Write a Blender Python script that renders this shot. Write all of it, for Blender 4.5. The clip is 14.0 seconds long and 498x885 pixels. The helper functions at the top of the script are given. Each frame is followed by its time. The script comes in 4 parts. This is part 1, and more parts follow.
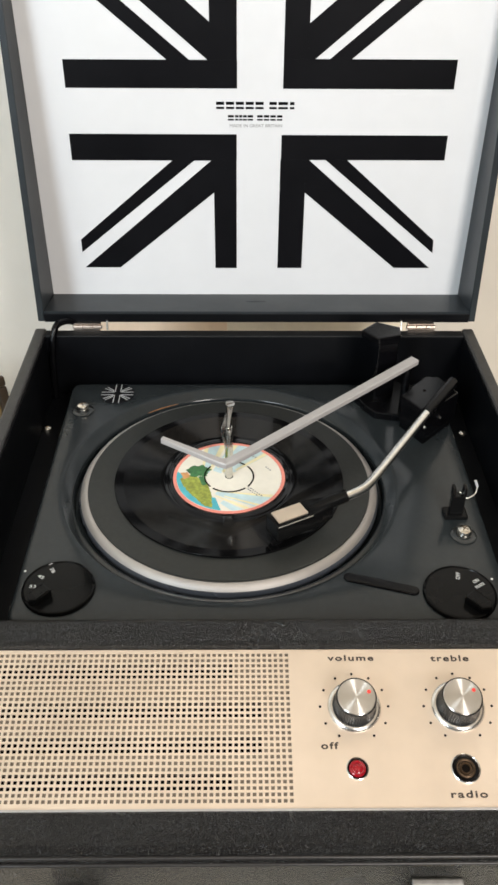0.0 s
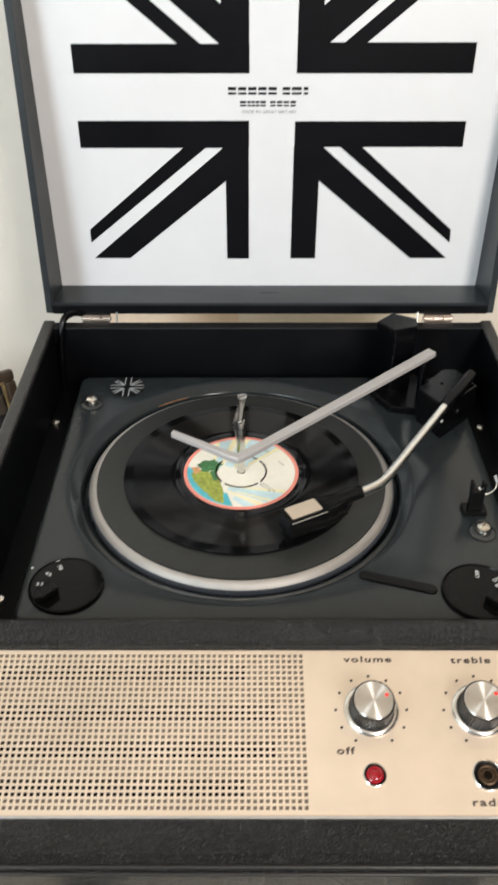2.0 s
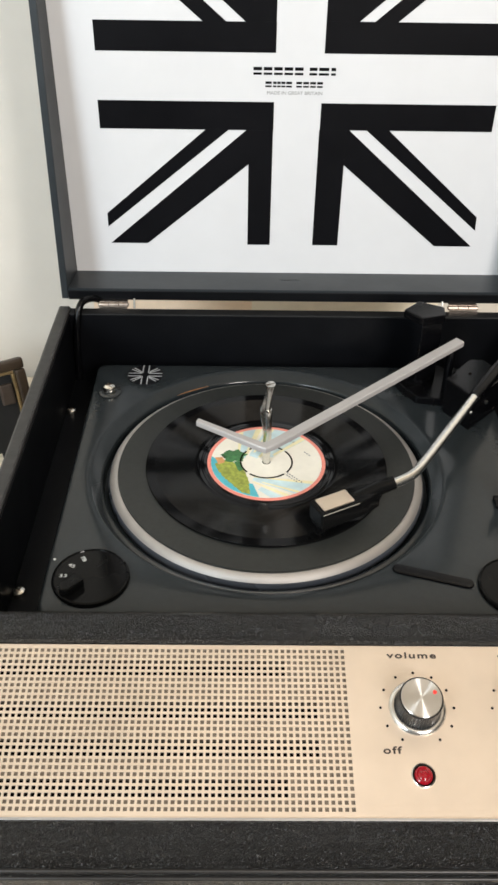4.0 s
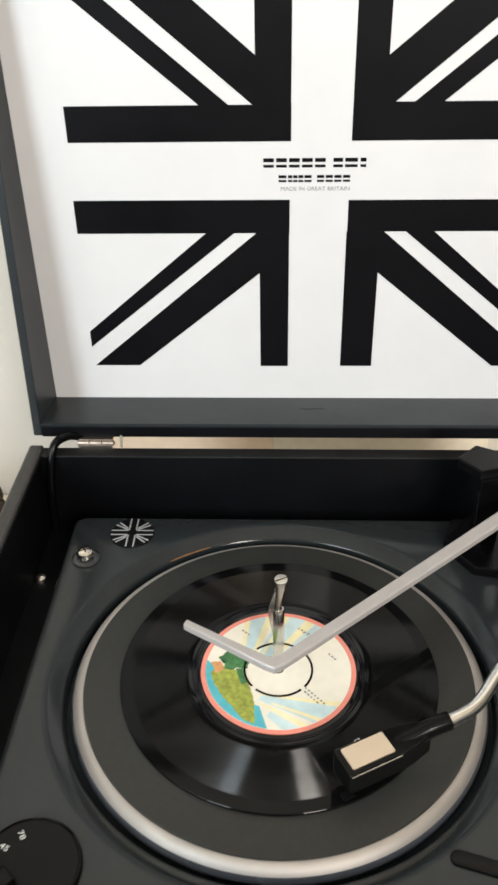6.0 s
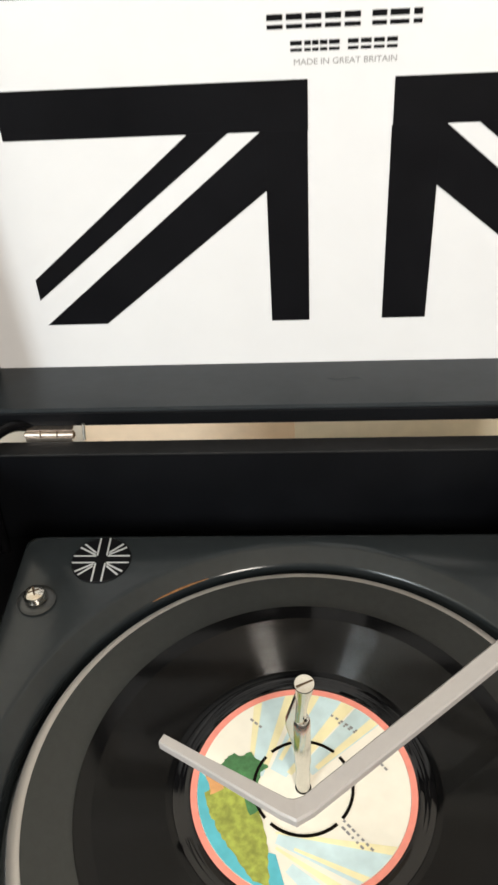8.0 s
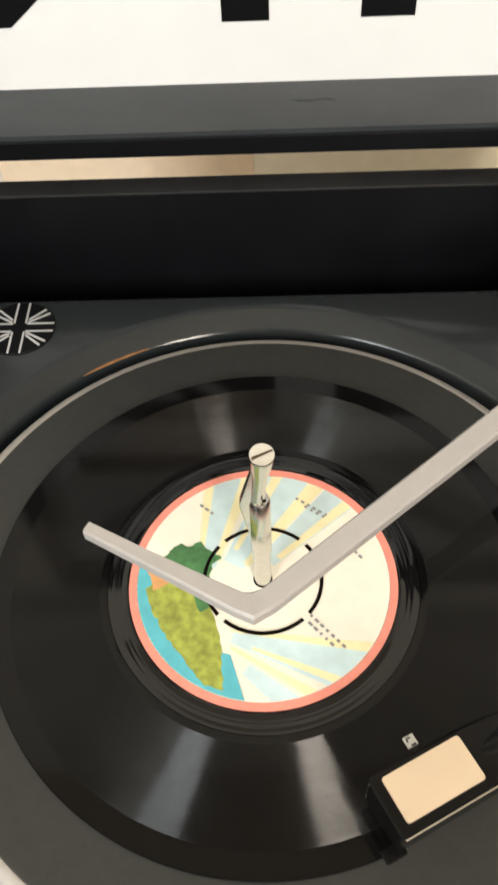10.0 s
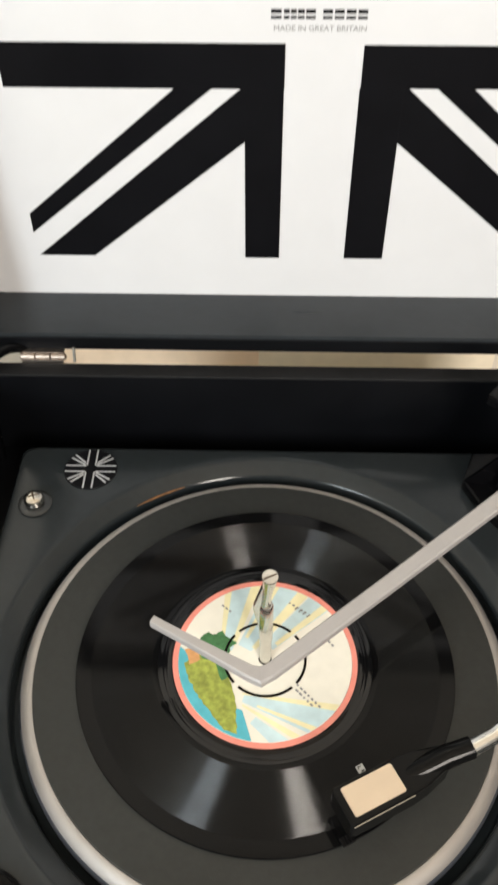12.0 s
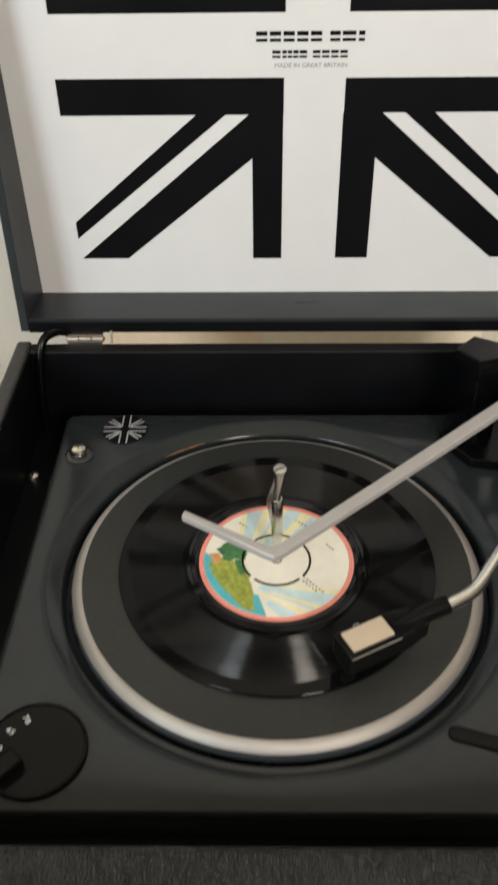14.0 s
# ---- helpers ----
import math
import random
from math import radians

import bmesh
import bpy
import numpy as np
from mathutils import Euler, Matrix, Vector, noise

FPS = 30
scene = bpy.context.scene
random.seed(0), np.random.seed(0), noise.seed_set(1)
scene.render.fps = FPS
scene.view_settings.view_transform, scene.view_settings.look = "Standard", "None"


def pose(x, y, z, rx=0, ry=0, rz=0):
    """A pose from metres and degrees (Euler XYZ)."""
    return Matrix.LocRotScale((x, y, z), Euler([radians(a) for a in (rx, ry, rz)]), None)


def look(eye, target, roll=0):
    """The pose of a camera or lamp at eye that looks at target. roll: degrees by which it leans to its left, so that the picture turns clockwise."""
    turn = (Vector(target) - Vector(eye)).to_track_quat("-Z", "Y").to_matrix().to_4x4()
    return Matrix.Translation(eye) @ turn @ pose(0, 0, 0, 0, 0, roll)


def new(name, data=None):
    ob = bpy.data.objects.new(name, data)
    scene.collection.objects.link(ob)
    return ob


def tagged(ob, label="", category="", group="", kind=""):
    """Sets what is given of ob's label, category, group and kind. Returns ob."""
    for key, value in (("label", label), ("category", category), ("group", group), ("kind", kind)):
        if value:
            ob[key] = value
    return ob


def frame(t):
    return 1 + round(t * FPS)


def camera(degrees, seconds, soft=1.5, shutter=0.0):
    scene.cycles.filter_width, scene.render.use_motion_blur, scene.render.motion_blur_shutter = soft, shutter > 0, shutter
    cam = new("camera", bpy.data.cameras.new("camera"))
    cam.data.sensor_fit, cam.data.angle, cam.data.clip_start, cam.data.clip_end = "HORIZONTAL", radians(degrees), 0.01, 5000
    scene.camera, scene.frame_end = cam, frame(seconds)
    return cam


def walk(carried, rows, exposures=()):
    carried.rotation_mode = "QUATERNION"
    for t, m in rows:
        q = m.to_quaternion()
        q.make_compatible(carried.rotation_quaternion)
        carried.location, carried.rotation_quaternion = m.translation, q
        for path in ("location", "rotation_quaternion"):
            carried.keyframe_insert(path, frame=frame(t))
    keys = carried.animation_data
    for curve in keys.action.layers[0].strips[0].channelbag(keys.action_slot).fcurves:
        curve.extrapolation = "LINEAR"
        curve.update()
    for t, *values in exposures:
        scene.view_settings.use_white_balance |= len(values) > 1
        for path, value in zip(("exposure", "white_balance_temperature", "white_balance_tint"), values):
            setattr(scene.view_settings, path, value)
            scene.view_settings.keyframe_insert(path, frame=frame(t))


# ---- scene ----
EXPOSURES = [(0.0, -0.06, 6620, 11), (4.5, -0.06, 6640, 11), (5.5, -0.05, 6700, 11), (6.3, 0.03, 6850, 11), (7.2, 0.07, 6900, 11), (9.5, 0.20, 7300, 12), (10.8, 0.22, 7350, 12), (11.5, 0.14, 7050, 12), (12.0, 0.04, 6950, 12), (12.5, -0.35, 7000, 12), (13.0, -0.55, 7250, 12), (14.0, -0.38, 7100, 11)]
cam = camera(32.78, 14.0, soft=2.7, shutter=0.4)
walk(cam, [
    (0.0, look((0.0075, -0.5074, 0.4095), (0.0123, -0.1863, 0.1711), 0.48)),
    (0.5, look((0.0098, -0.5025, 0.4097), (0.0144, -0.1799, 0.1732), 0.39)),
    (1.0, look((0.0129, -0.4978, 0.4108), (0.0157, -0.1745, 0.1753), 0.06)),
    (1.5, look((0.0126, -0.4941, 0.4073), (0.0147, -0.1707, 0.1720), 0.07)),
    (2.0, look((0.0067, -0.4950, 0.3986), (0.0062, -0.1750, 0.1586), -0.05)),
    (2.2, look((-0.0020, -0.4961, 0.3878), (-0.0061, -0.1784, 0.1448), -0.37)),
    (4.3, look((-0.0200, -0.4824, 0.3825), (-0.0145, -0.1629, 0.1419), 1.00)),
    (4.5, look((-0.0195, -0.4812, 0.3803), (-0.0141, -0.1597, 0.1425), 0.82)),
    (5.0, look((-0.0203, -0.4538, 0.3853), (-0.0193, -0.1293, 0.1514), -0.03)),
    (5.2, look((-0.0226, -0.4284, 0.3926), (-0.0274, -0.1019, 0.1615), -0.44)),
    (5.5, look((-0.0232, -0.3824, 0.3846), (-0.0343, -0.0497, 0.1629), -0.46)),
    (6.0, look((0.0005, -0.3209, 0.3665), (-0.0143, 0.0113, 0.1441), -1.13)),
    (6.5, look((0.0055, -0.2913, 0.3419), (-0.0105, 0.0331, 0.1084), -1.98)),
    (6.8, look((0.0093, -0.2746, 0.3306), (-0.0134, 0.0463, 0.0929), -2.83)),
    (7.0, look((0.0080, -0.2610, 0.3228), (-0.0181, 0.0610, 0.0870), -2.75)),
    (7.2, look((0.0077, -0.2377, 0.3270), (-0.0213, 0.0832, 0.0900), -3.41)),
    (9.3, look((-0.0061, -0.1276, 0.2610), (-0.0279, 0.1440, -0.0319), -4.54)),
    (9.5, look((-0.0011, -0.1311, 0.2587), (-0.0207, 0.1348, -0.0395), -4.28)),
    (9.8, look((0.0030, -0.1302, 0.2464), (-0.0100, 0.1199, -0.0654), -3.28)),
    (10.0, look((0.0045, -0.1303, 0.2426), (-0.0075, 0.1129, -0.0748), -3.31)),
    (10.2, look((0.0059, -0.1300, 0.2417), (-0.0077, 0.1048, -0.0819), -3.82)),
    (10.5, look((0.0082, -0.1308, 0.2382), (0.0000, 0.0968, -0.0906), -2.70)),
    (11.0, look((0.0113, -0.1477, 0.2617), (0.0017, 0.0852, -0.0634), -2.87)),
    (11.3, look((0.0059, -0.1623, 0.2950), (-0.0004, 0.0780, -0.0247), -1.58)),
    (11.5, look((0.0042, -0.1722, 0.3191), (-0.0053, 0.0777, 0.0070), -1.98)),
    (11.8, look((-0.0000, -0.1939, 0.3406), (-0.0077, 0.0768, 0.0463), -0.40)),
    (12.0, look((-0.0033, -0.1982, 0.3560), (-0.0090, 0.0769, 0.0656), -0.04)),
    (12.2, look((0.0043, -0.2090, 0.3680), (-0.0039, 0.0762, 0.0876), -0.06)),
    (12.5, look((0.0017, -0.2231, 0.3818), (-0.0045, 0.0713, 0.1111), 0.19)),
    (13.0, look((0.0006, -0.2530, 0.3925), (-0.0037, 0.0541, 0.1361), -0.27)),
    (13.5, look((-0.0095, -0.2769, 0.3754), (-0.0105, 0.0329, 0.1224), -0.40)),
    (14.0, look((-0.0075, -0.3216, 0.3514), (-0.0140, -0.0136, 0.0963), -0.83)),
], EXPOSURES)
# world, large lights
world = bpy.data.worlds.new("daylight")
scene.world = world
world.use_nodes = True
_wn = world.node_tree.nodes
_sky = _wn.new("ShaderNodeTexSky")
_sky.sky_type, _sky.sun_disc = "NISHITA", False
_sky.sun_elevation, _sky.sun_rotation = radians(35), radians(200)
_wn["Background"].inputs[1].default_value = 0.1
world.node_tree.links.new(_sky.outputs[0], _wn["Background"].inputs[0])


def window_lamp(x, y, z, w, h, power, colour, target):
    data = bpy.data.lights.new("window_light", "AREA")
    data.shape, data.size, data.size_y, data.energy, data.color = "RECTANGLE", w, h, power, colour
    ob = new("window_light", data)
    ob.matrix_world = look((x, y, z), target)
    return ob


# daylight of the two windows behind the viewer
window_lamp(0.54, -1.38, 0.90, 0.34, 0.80, 30, (1.0, 0.97, 0.92), (0.54, 0, 0.90))
window_lamp(-0.93, -1.38, 0.86, 0.46, 1.10, 29, (0.76, 0.90, 1.0), (-0.93, 0, 0.86))


# ---- materials ----
def material(name, colour, rough=0.5, metal=0.0, spec=0.5, vary=0.12, scale=60.0, bump=0.0, bump_scale=400.0, coat=0.0, stain=0.06, stain_scale=9.0, rough_vary=0.08):
    mat = bpy.data.materials.new(name)
    mat.use_nodes = True
    nt = mat.node_tree
    n, l = nt.nodes, nt.links
    b = n["Principled BSDF"]
    b.inputs["Metallic"].default_value, b.inputs["Specular IOR Level"].default_value = metal, spec
    b.inputs["Coat Weight"].default_value = coat
    tc = n.new("ShaderNodeTexCoord")
    fine, large = n.new("ShaderNodeTexNoise"), n.new("ShaderNodeTexNoise")
    fine.inputs["Scale"].default_value, fine.inputs["Detail"].default_value = scale, 6
    large.inputs["Scale"].default_value, large.inputs["Detail"].default_value = stain_scale, 4
    l.new(tc.outputs["Object"], fine.inputs["Vector"])
    l.new(tc.outputs["Object"], large.inputs["Vector"])

    def spread(node, amount):
        m = n.new("ShaderNodeMapRange")
        m.interpolation_type = "SMOOTHSTEP"
        m.inputs["From Min"].default_value, m.inputs["From Max"].default_value = 0.2, 0.8
        m.inputs["To Min"].default_value, m.inputs["To Max"].default_value = 1 - amount, 1 + amount
        l.new(node.outputs["Fac"], m.inputs["Value"])
        return m.outputs[0]

    mul = n.new("ShaderNodeMath")
    mul.operation = "MULTIPLY"
    l.new(spread(fine, vary), mul.inputs[0])
    l.new(spread(large, stain), mul.inputs[1])
    tint = n.new("ShaderNodeVectorMath")
    tint.operation = "SCALE"
    tint.inputs[0].default_value = colour
    l.new(mul.outputs[0], tint.inputs["Scale"])
    l.new(tint.outputs[0], b.inputs["Base Color"])
    r = n.new("ShaderNodeMapRange")
    r.interpolation_type = "SMOOTHSTEP"
    r.inputs["From Min"].default_value, r.inputs["From Max"].default_value = 0.2, 0.8
    r.inputs["To Min"].default_value, r.inputs["To Max"].default_value = max(0.02, rough - rough_vary), rough + rough_vary
    l.new(large.outputs["Fac"], r.inputs["Value"])
    l.new(r.outputs[0], b.inputs["Roughness"])
    if bump:
        grain = n.new("ShaderNodeTexNoise")
        grain.inputs["Scale"].default_value, grain.inputs["Detail"].default_value = bump_scale, 5
        l.new(tc.outputs["Object"], grain.inputs["Vector"])
        bp = n.new("ShaderNodeBump")
        bp.inputs["Strength"].default_value, bp.inputs["Distance"].default_value = bump, 0.0006
        l.new(grain.outputs["Fac"], bp.inputs["Height"])
        l.new(bp.outputs[0], b.inputs["Normal"])
    return mat


def leatherette():
    """Black grained leathercloth: wrinkled cells with fine creases."""
    mat = material("black_leathercloth", (0.0105, 0.0098, 0.0094), 0.22, spec=0.6, vary=0.25, scale=220, stain=0.15, stain_scale=14)
    nt = mat.node_tree
    n, l = nt.nodes, nt.links
    tc = n.new("ShaderNodeTexCoord")
    warp = n.new("ShaderNodeTexNoise")
    warp.inputs["Scale"].default_value = 320
    cells = n.new("ShaderNodeTexVoronoi")
    cells.feature = "DISTANCE_TO_EDGE"
    cells.inputs["Scale"].default_value = 760
    mix = n.new("ShaderNodeMix")
    mix.data_type = "VECTOR"
    mix.inputs["Factor"].default_value = 0.004
    l.new(tc.outputs["Object"], warp.inputs["Vector"])
    l.new(tc.outputs["Object"], mix.inputs[4])
    l.new(warp.outputs["Color"], mix.inputs[5])
    l.new(mix.outputs[1], cells.inputs["Vector"])
    folds = n.new("ShaderNodeTexNoise")
    folds.inputs["Scale"].default_value, folds.inputs["Detail"].default_value = 380, 4
    folds.inputs["Distortion"].default_value = 2.5
    l.new(tc.outputs["Object"], folds.inputs["Vector"])
    add = n.new("ShaderNodeMath")
    add.operation = "MULTIPLY_ADD"
    add.inputs[1].default_value = 1.8
    l.new(cells.outputs["Distance"], add.inputs[0])
    l.new(folds.outputs["Fac"], add.inputs[2])
    bp = n.new("ShaderNodeBump")
    bp.inputs["Strength"].default_value, bp.inputs["Distance"].default_value = 1.0, 0.0012
    l.new(add.outputs[0], bp.inputs["Height"])
    l.new(bp.outputs[0], n["Principled BSDF"].inputs["Normal"])
    return mat


def spun(name, colour, rough, metal, aniso, bands=0.0, coat=0.0, spec=0.5):
    """A turned surface: its gloss is drawn out across the rings, and changes in bands from the rim to the middle."""
    mat = material(name, colour, rough, metal, spec, vary=0.05, stain=0.05, rough_vary=0.03)
    nt = mat.node_tree
    n, l = nt.nodes, nt.links
    b = n["Principled BSDF"]
    b.inputs["Anisotropic"].default_value, b.inputs["Anisotropic Rotation"].default_value = aniso, 0.25
    b.inputs["Coat Weight"].default_value, b.inputs["Coat Roughness"].default_value = coat, 0.05
    tg = n.new("ShaderNodeTangent")
    tg.direction_type, tg.axis = "RADIAL", "Z"
    l.new(tg.outputs[0], b.inputs["Tangent"])
    if bands:
        tc, flat, far, ns, mr = n.new("ShaderNodeTexCoord"), n.new("ShaderNodeVectorMath"), n.new("ShaderNodeVectorMath"), n.new("ShaderNodeTexNoise"), n.new("ShaderNodeMapRange")
        flat.operation, far.operation = "MULTIPLY", "LENGTH"
        flat.inputs[1].default_value = (1, 1, 0)
        l.new(tc.outputs["Object"], flat.inputs[0])
        l.new(flat.outputs[0], far.inputs[0])
        ns.noise_dimensions = "1D"
        ns.inputs["Scale"].default_value, ns.inputs["Detail"].default_value = 900.0, 3
        l.new(far.outputs["Value"], ns.inputs["W"])
        mr.inputs["From Min"].default_value, mr.inputs["From Max"].default_value = 0.3, 0.7
        mr.inputs["To Min"].default_value, mr.inputs["To Max"].default_value = rough - bands, rough + bands
        l.new(ns.outputs["Fac"], mr.inputs["Value"])
        l.new(mr.outputs[0], b.inputs["Roughness"])
    return mat


def brushed(name, colour, rough, stretch, metal=1.0, strength=0.12):
    """Brushed sheet metal: grain drawn out along one axis."""
    mat = material(name, colour, rough, metal, vary=0.03, stain=0.04)
    nt = mat.node_tree
    n, l = nt.nodes, nt.links
    tc, mp, ns, bp = n.new("ShaderNodeTexCoord"), n.new("ShaderNodeMapping"), n.new("ShaderNodeTexNoise"), n.new("ShaderNodeBump")
    mp.inputs["Scale"].default_value = stretch
    ns.inputs["Scale"].default_value, ns.inputs["Detail"].default_value = 1.0, 3
    l.new(tc.outputs["Object"], mp.inputs["Vector"])
    l.new(mp.outputs[0], ns.inputs["Vector"])
    bp.inputs["Strength"].default_value, bp.inputs["Distance"].default_value = strength, 0.0002
    l.new(ns.outputs["Fac"], bp.inputs["Height"])
    l.new(bp.outputs[0], n["Principled BSDF"].inputs["Normal"])
    return mat


def wood(name, colour, rough=0.45, along=(3, 60, 60)):
    mat = material(name, colour, rough, vary=0.1, stain=0.1)
    nt = mat.node_tree
    n, l = nt.nodes, nt.links
    fine = [x for x in n if x.bl_idname == "ShaderNodeTexNoise"]
    tc, mp = n.new("ShaderNodeTexCoord"), n.new("ShaderNodeMapping")
    mp.inputs["Scale"].default_value = along
    l.new(tc.outputs["Object"], mp.inputs["Vector"])
    for x in fine:
        l.new(mp.outputs[0], x.inputs["Vector"])
    fine[0].inputs["Scale"].default_value, fine[1].inputs["Scale"].default_value = 6.0, 1.5
    return mat


LEATHER = leatherette()
RIBBED = material("ribbed_black_plastic", (0.006, 0.006, 0.007), 0.45, spec=0.35, vary=0.1)
PIPING = material("black_piping", (0.020, 0.018, 0.017), 0.38, vary=0.3, scale=400, bump=0.12, bump_scale=500)
BRACKET_METAL = material("tarnished_nickel", (0.12, 0.116, 0.11), 0.45, 1.0, vary=0.2, scale=300, stain=0.2)
PRINT_BROWN = material("dark_brown_print", (0.045, 0.032, 0.026), 0.5, vary=0.1)
BLACK_PAINT = material("black_paint", (0.0028, 0.0031, 0.004), 0.42, spec=0.16, vary=0.25, scale=25, bump=0.15, bump_scale=500, stain=0.2)
LID_PAINT = material("charcoal_paint", (0.0175, 0.0220, 0.0255), 0.40, spec=0.3, vary=0.12, scale=120, bump=0.08, bump_scale=200, stain=0.12)
RIM_PAINT = material("rubbed_black_rim", (0.030, 0.029, 0.028), 0.45, spec=0.4, vary=0.25, scale=160, bump=0.2, bump_scale=300, stain=0.25)
EDGE_PAINT = material("worn_black_edge", (0.008, 0.008, 0.0085), 0.5, spec=0.3, vary=0.25, scale=160, bump=0.2, bump_scale=300, stain=0.25)
WHITE_BOARD = material("white_laminate", (0.64, 0.64, 0.65), 0.40, vary=0.012, stain=0.015, bump=0.03, bump_scale=250)
PRINT_BLACK = material("black_print", (0.004, 0.004, 0.005), 0.4, spec=0.1, vary=0.12, stain=0.1)
PRINT_GREY = material("grey_print", (0.42, 0.42, 0.42), 0.5, vary=0.05)
TYPE_GREY = material("dark_grey_print", (0.25, 0.25, 0.25), 0.5, vary=0.05)
DECK = material("slate_deck_enamel", (0.0185, 0.0225, 0.0245), 0.15, 0.0, 0.36, vary=0.06, scale=240, bump=0.02, bump_scale=160, stain=0.08)
RUBBER = material("black_rubber_mat", (0.0180, 0.0195, 0.0180), 0.48, spec=0.42, vary=0.14, scale=300, stain=0.12, bump=0.1, bump_scale=700)
RIM = spun("satin_aluminium_rim", (0.56, 0.535, 0.515), 0.60, 1.0, 0.3)
VINYL = spun("black_vinyl", (0.003, 0.003, 0.0032), 0.08, 0.0, 0.3, 0.015, 0.0, 0.17)
SKIRT = material("slate_skirt_enamel", (0.052, 0.058, 0.070), 0.30, spec=0.5, vary=0.08)
VINYL_WALL = spun("black_vinyl_groove", (0.003, 0.003, 0.0032), 0.13, 0.0, 0.0, 0.02, 0.0, 0.62)
VINYL_LAND = spun("black_vinyl_smooth", (0.004, 0.004, 0.0045), 0.06, 0.0, 0.3, 0.0, 0.0, 0.38)
CHROME = material("chrome", (0.80, 0.80, 0.80), 0.10, 1.0, vary=0.03, stain=0.05, rough_vary=0.04)
NICKEL = material("dull_nickel", (0.62, 0.60, 0.56), 0.36, 1.0, vary=0.15, scale=500, stain=0.15)
BRASS = material("tarnished_brass", (0.70, 0.52, 0.26), 0.32, 1.0, vary=0.2, scale=300, stain=0.2)
PLASTIC_GREY = material("silver_grey_plastic", (0.37, 0.35, 0.34), 0.36, vary=0.02, scale=300, bump=0.01, bump_scale=800, stain=0.02)
CLEAR_GREY = material("smoky_plastic", (0.030, 0.032, 0.032), 0.10, vary=0.1)
SCREW_METAL = material("bright_nickel", (0.84, 0.80, 0.72), 0.22, 1.0, vary=0.12, scale=500, stain=0.12)
GLOSS_BLACK = material("glossy_black_plastic", (0.005, 0.005, 0.005), 0.10, spec=0.12, vary=0.1, stain=0.1)
SATIN_BLACK = material("satin_black_plastic", (0.0022, 0.0022, 0.0027), 0.24, spec=0.2, vary=0.15, stain=0.15, bump=0.08, bump_scale=700)
PANEL_METAL = brushed("champagne_aluminium", (0.86, 0.735, 0.612), 0.44, (30, 1600, 30), metal=0.9)
EDGE_METAL = material("edge_highlight_metal", (0.62, 0.62, 0.64), 0.35, 1.0, vary=0.05, stain=0.06)
PLATE_METAL = brushed("brushed_silver_plate", (0.85, 0.715, 0.57), 0.42, (1500, 60, 60), strength=0.05)
BAFFLE = material("brown_fibreboard", (0.25, 0.21, 0.165), 0.8, vary=0.15, scale=300, stain=0.1)
# Near-black fill standing in for the shade inside gaps and holes.
VOID = material("dark_void", (0.006, 0.0045, 0.0035), 0.9, spec=0.03, vary=0.2)
RED = material("red_lens", (0.25, 0.005, 0.011), 0.10, vary=0.1, scale=400)
RED_PAINT = material("red_paint", (0.75, 0.05, 0.04), 0.4)
WHITE_PRINT = material("white_print", (0.70, 0.71, 0.70), 0.5, vary=0.06)
SILVER_PRINT = material("silver_print", (0.62, 0.63, 0.64), 0.35, 0.5, vary=0.06)
CREAM = material("cream_paper", (0.80, 0.76, 0.66), 0.55, vary=0.03, scale=150, stain=0.03, stain_scale=40)
PINK = material("pink_print", (0.80, 0.27, 0.21), 0.5, vary=0.06, scale=300)
SKY_BLUE = material("pale_blue_print", (0.53, 0.68, 0.71), 0.55, vary=0.12, scale=120)
YELLOW = material("pale_yellow_print", (0.814, 0.740, 0.452), 0.55, vary=0.08, scale=120)
TURQUOISE = material("turquoise_print", (0.08, 0.42, 0.50), 0.55, vary=0.12, scale=160)
LEAF_GREEN = material("olive_green_print", (0.30, 0.34, 0.06), 0.55, vary=0.3, scale=420, stain=0.2, stain_scale=90)
PALM_GREEN = material("dark_green_print", (0.05, 0.17, 0.06), 0.55, vary=0.35, scale=300, stain=0.2, stain_scale=90)
ORANGE = material("orange_print", (0.60, 0.30, 0.12), 0.55, vary=0.2, scale=200)
STEEL = material("worn_steel", (0.64, 0.63, 0.60), 0.20, 1.0, vary=0.08, scale=400, stain=0.1)
ARM_METAL = material("satin_chrome", (0.90, 0.90, 0.86), 0.20, 1.0, vary=0.05, scale=400, stain=0.08)
RING_METAL = material("polished_ring", (0.74, 0.73, 0.71), 0.20, 1.0, vary=0.06, scale=400, stain=0.08)
DARK_BRASS = material("dark_brass", (0.11, 0.075, 0.05), 0.35, 1.0, vary=0.25, scale=500)
BOARD = material("beige_wood_upstand", (0.90, 0.71, 0.54), 0.6, vary=0.04, scale=90, stain=0.04)
BOARD_LIGHT = material("pale_wood_upstand", (0.92, 0.84, 0.70), 0.6, vary=0.04, scale=90, stain=0.04)
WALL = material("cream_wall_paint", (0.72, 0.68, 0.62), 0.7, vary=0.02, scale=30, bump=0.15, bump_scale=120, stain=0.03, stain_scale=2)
# Dark tone for walls out of view, kept low to dim reflections and bounce.
DIM_WALL = material("dim_unseen_wall_paint", (0.15, 0.135, 0.12), 0.7, vary=0.03, scale=30, bump=0.15, bump_scale=120, stain=0.04, stain_scale=2)
CEILING = material("cream_ceiling_paint", (0.56, 0.49, 0.41), 0.8, vary=0.02, stain=0.02)
CARPET = material("beige_carpet", (0.42, 0.34, 0.25), 0.95, vary=0.25, scale=160, bump=0.8, bump_scale=200)
OAK = wood("pale_oak", (0.78, 0.69, 0.55), 0.5)
OAK_LIGHT = wood("bleached_oak", (0.86, 0.80, 0.66), 0.5)
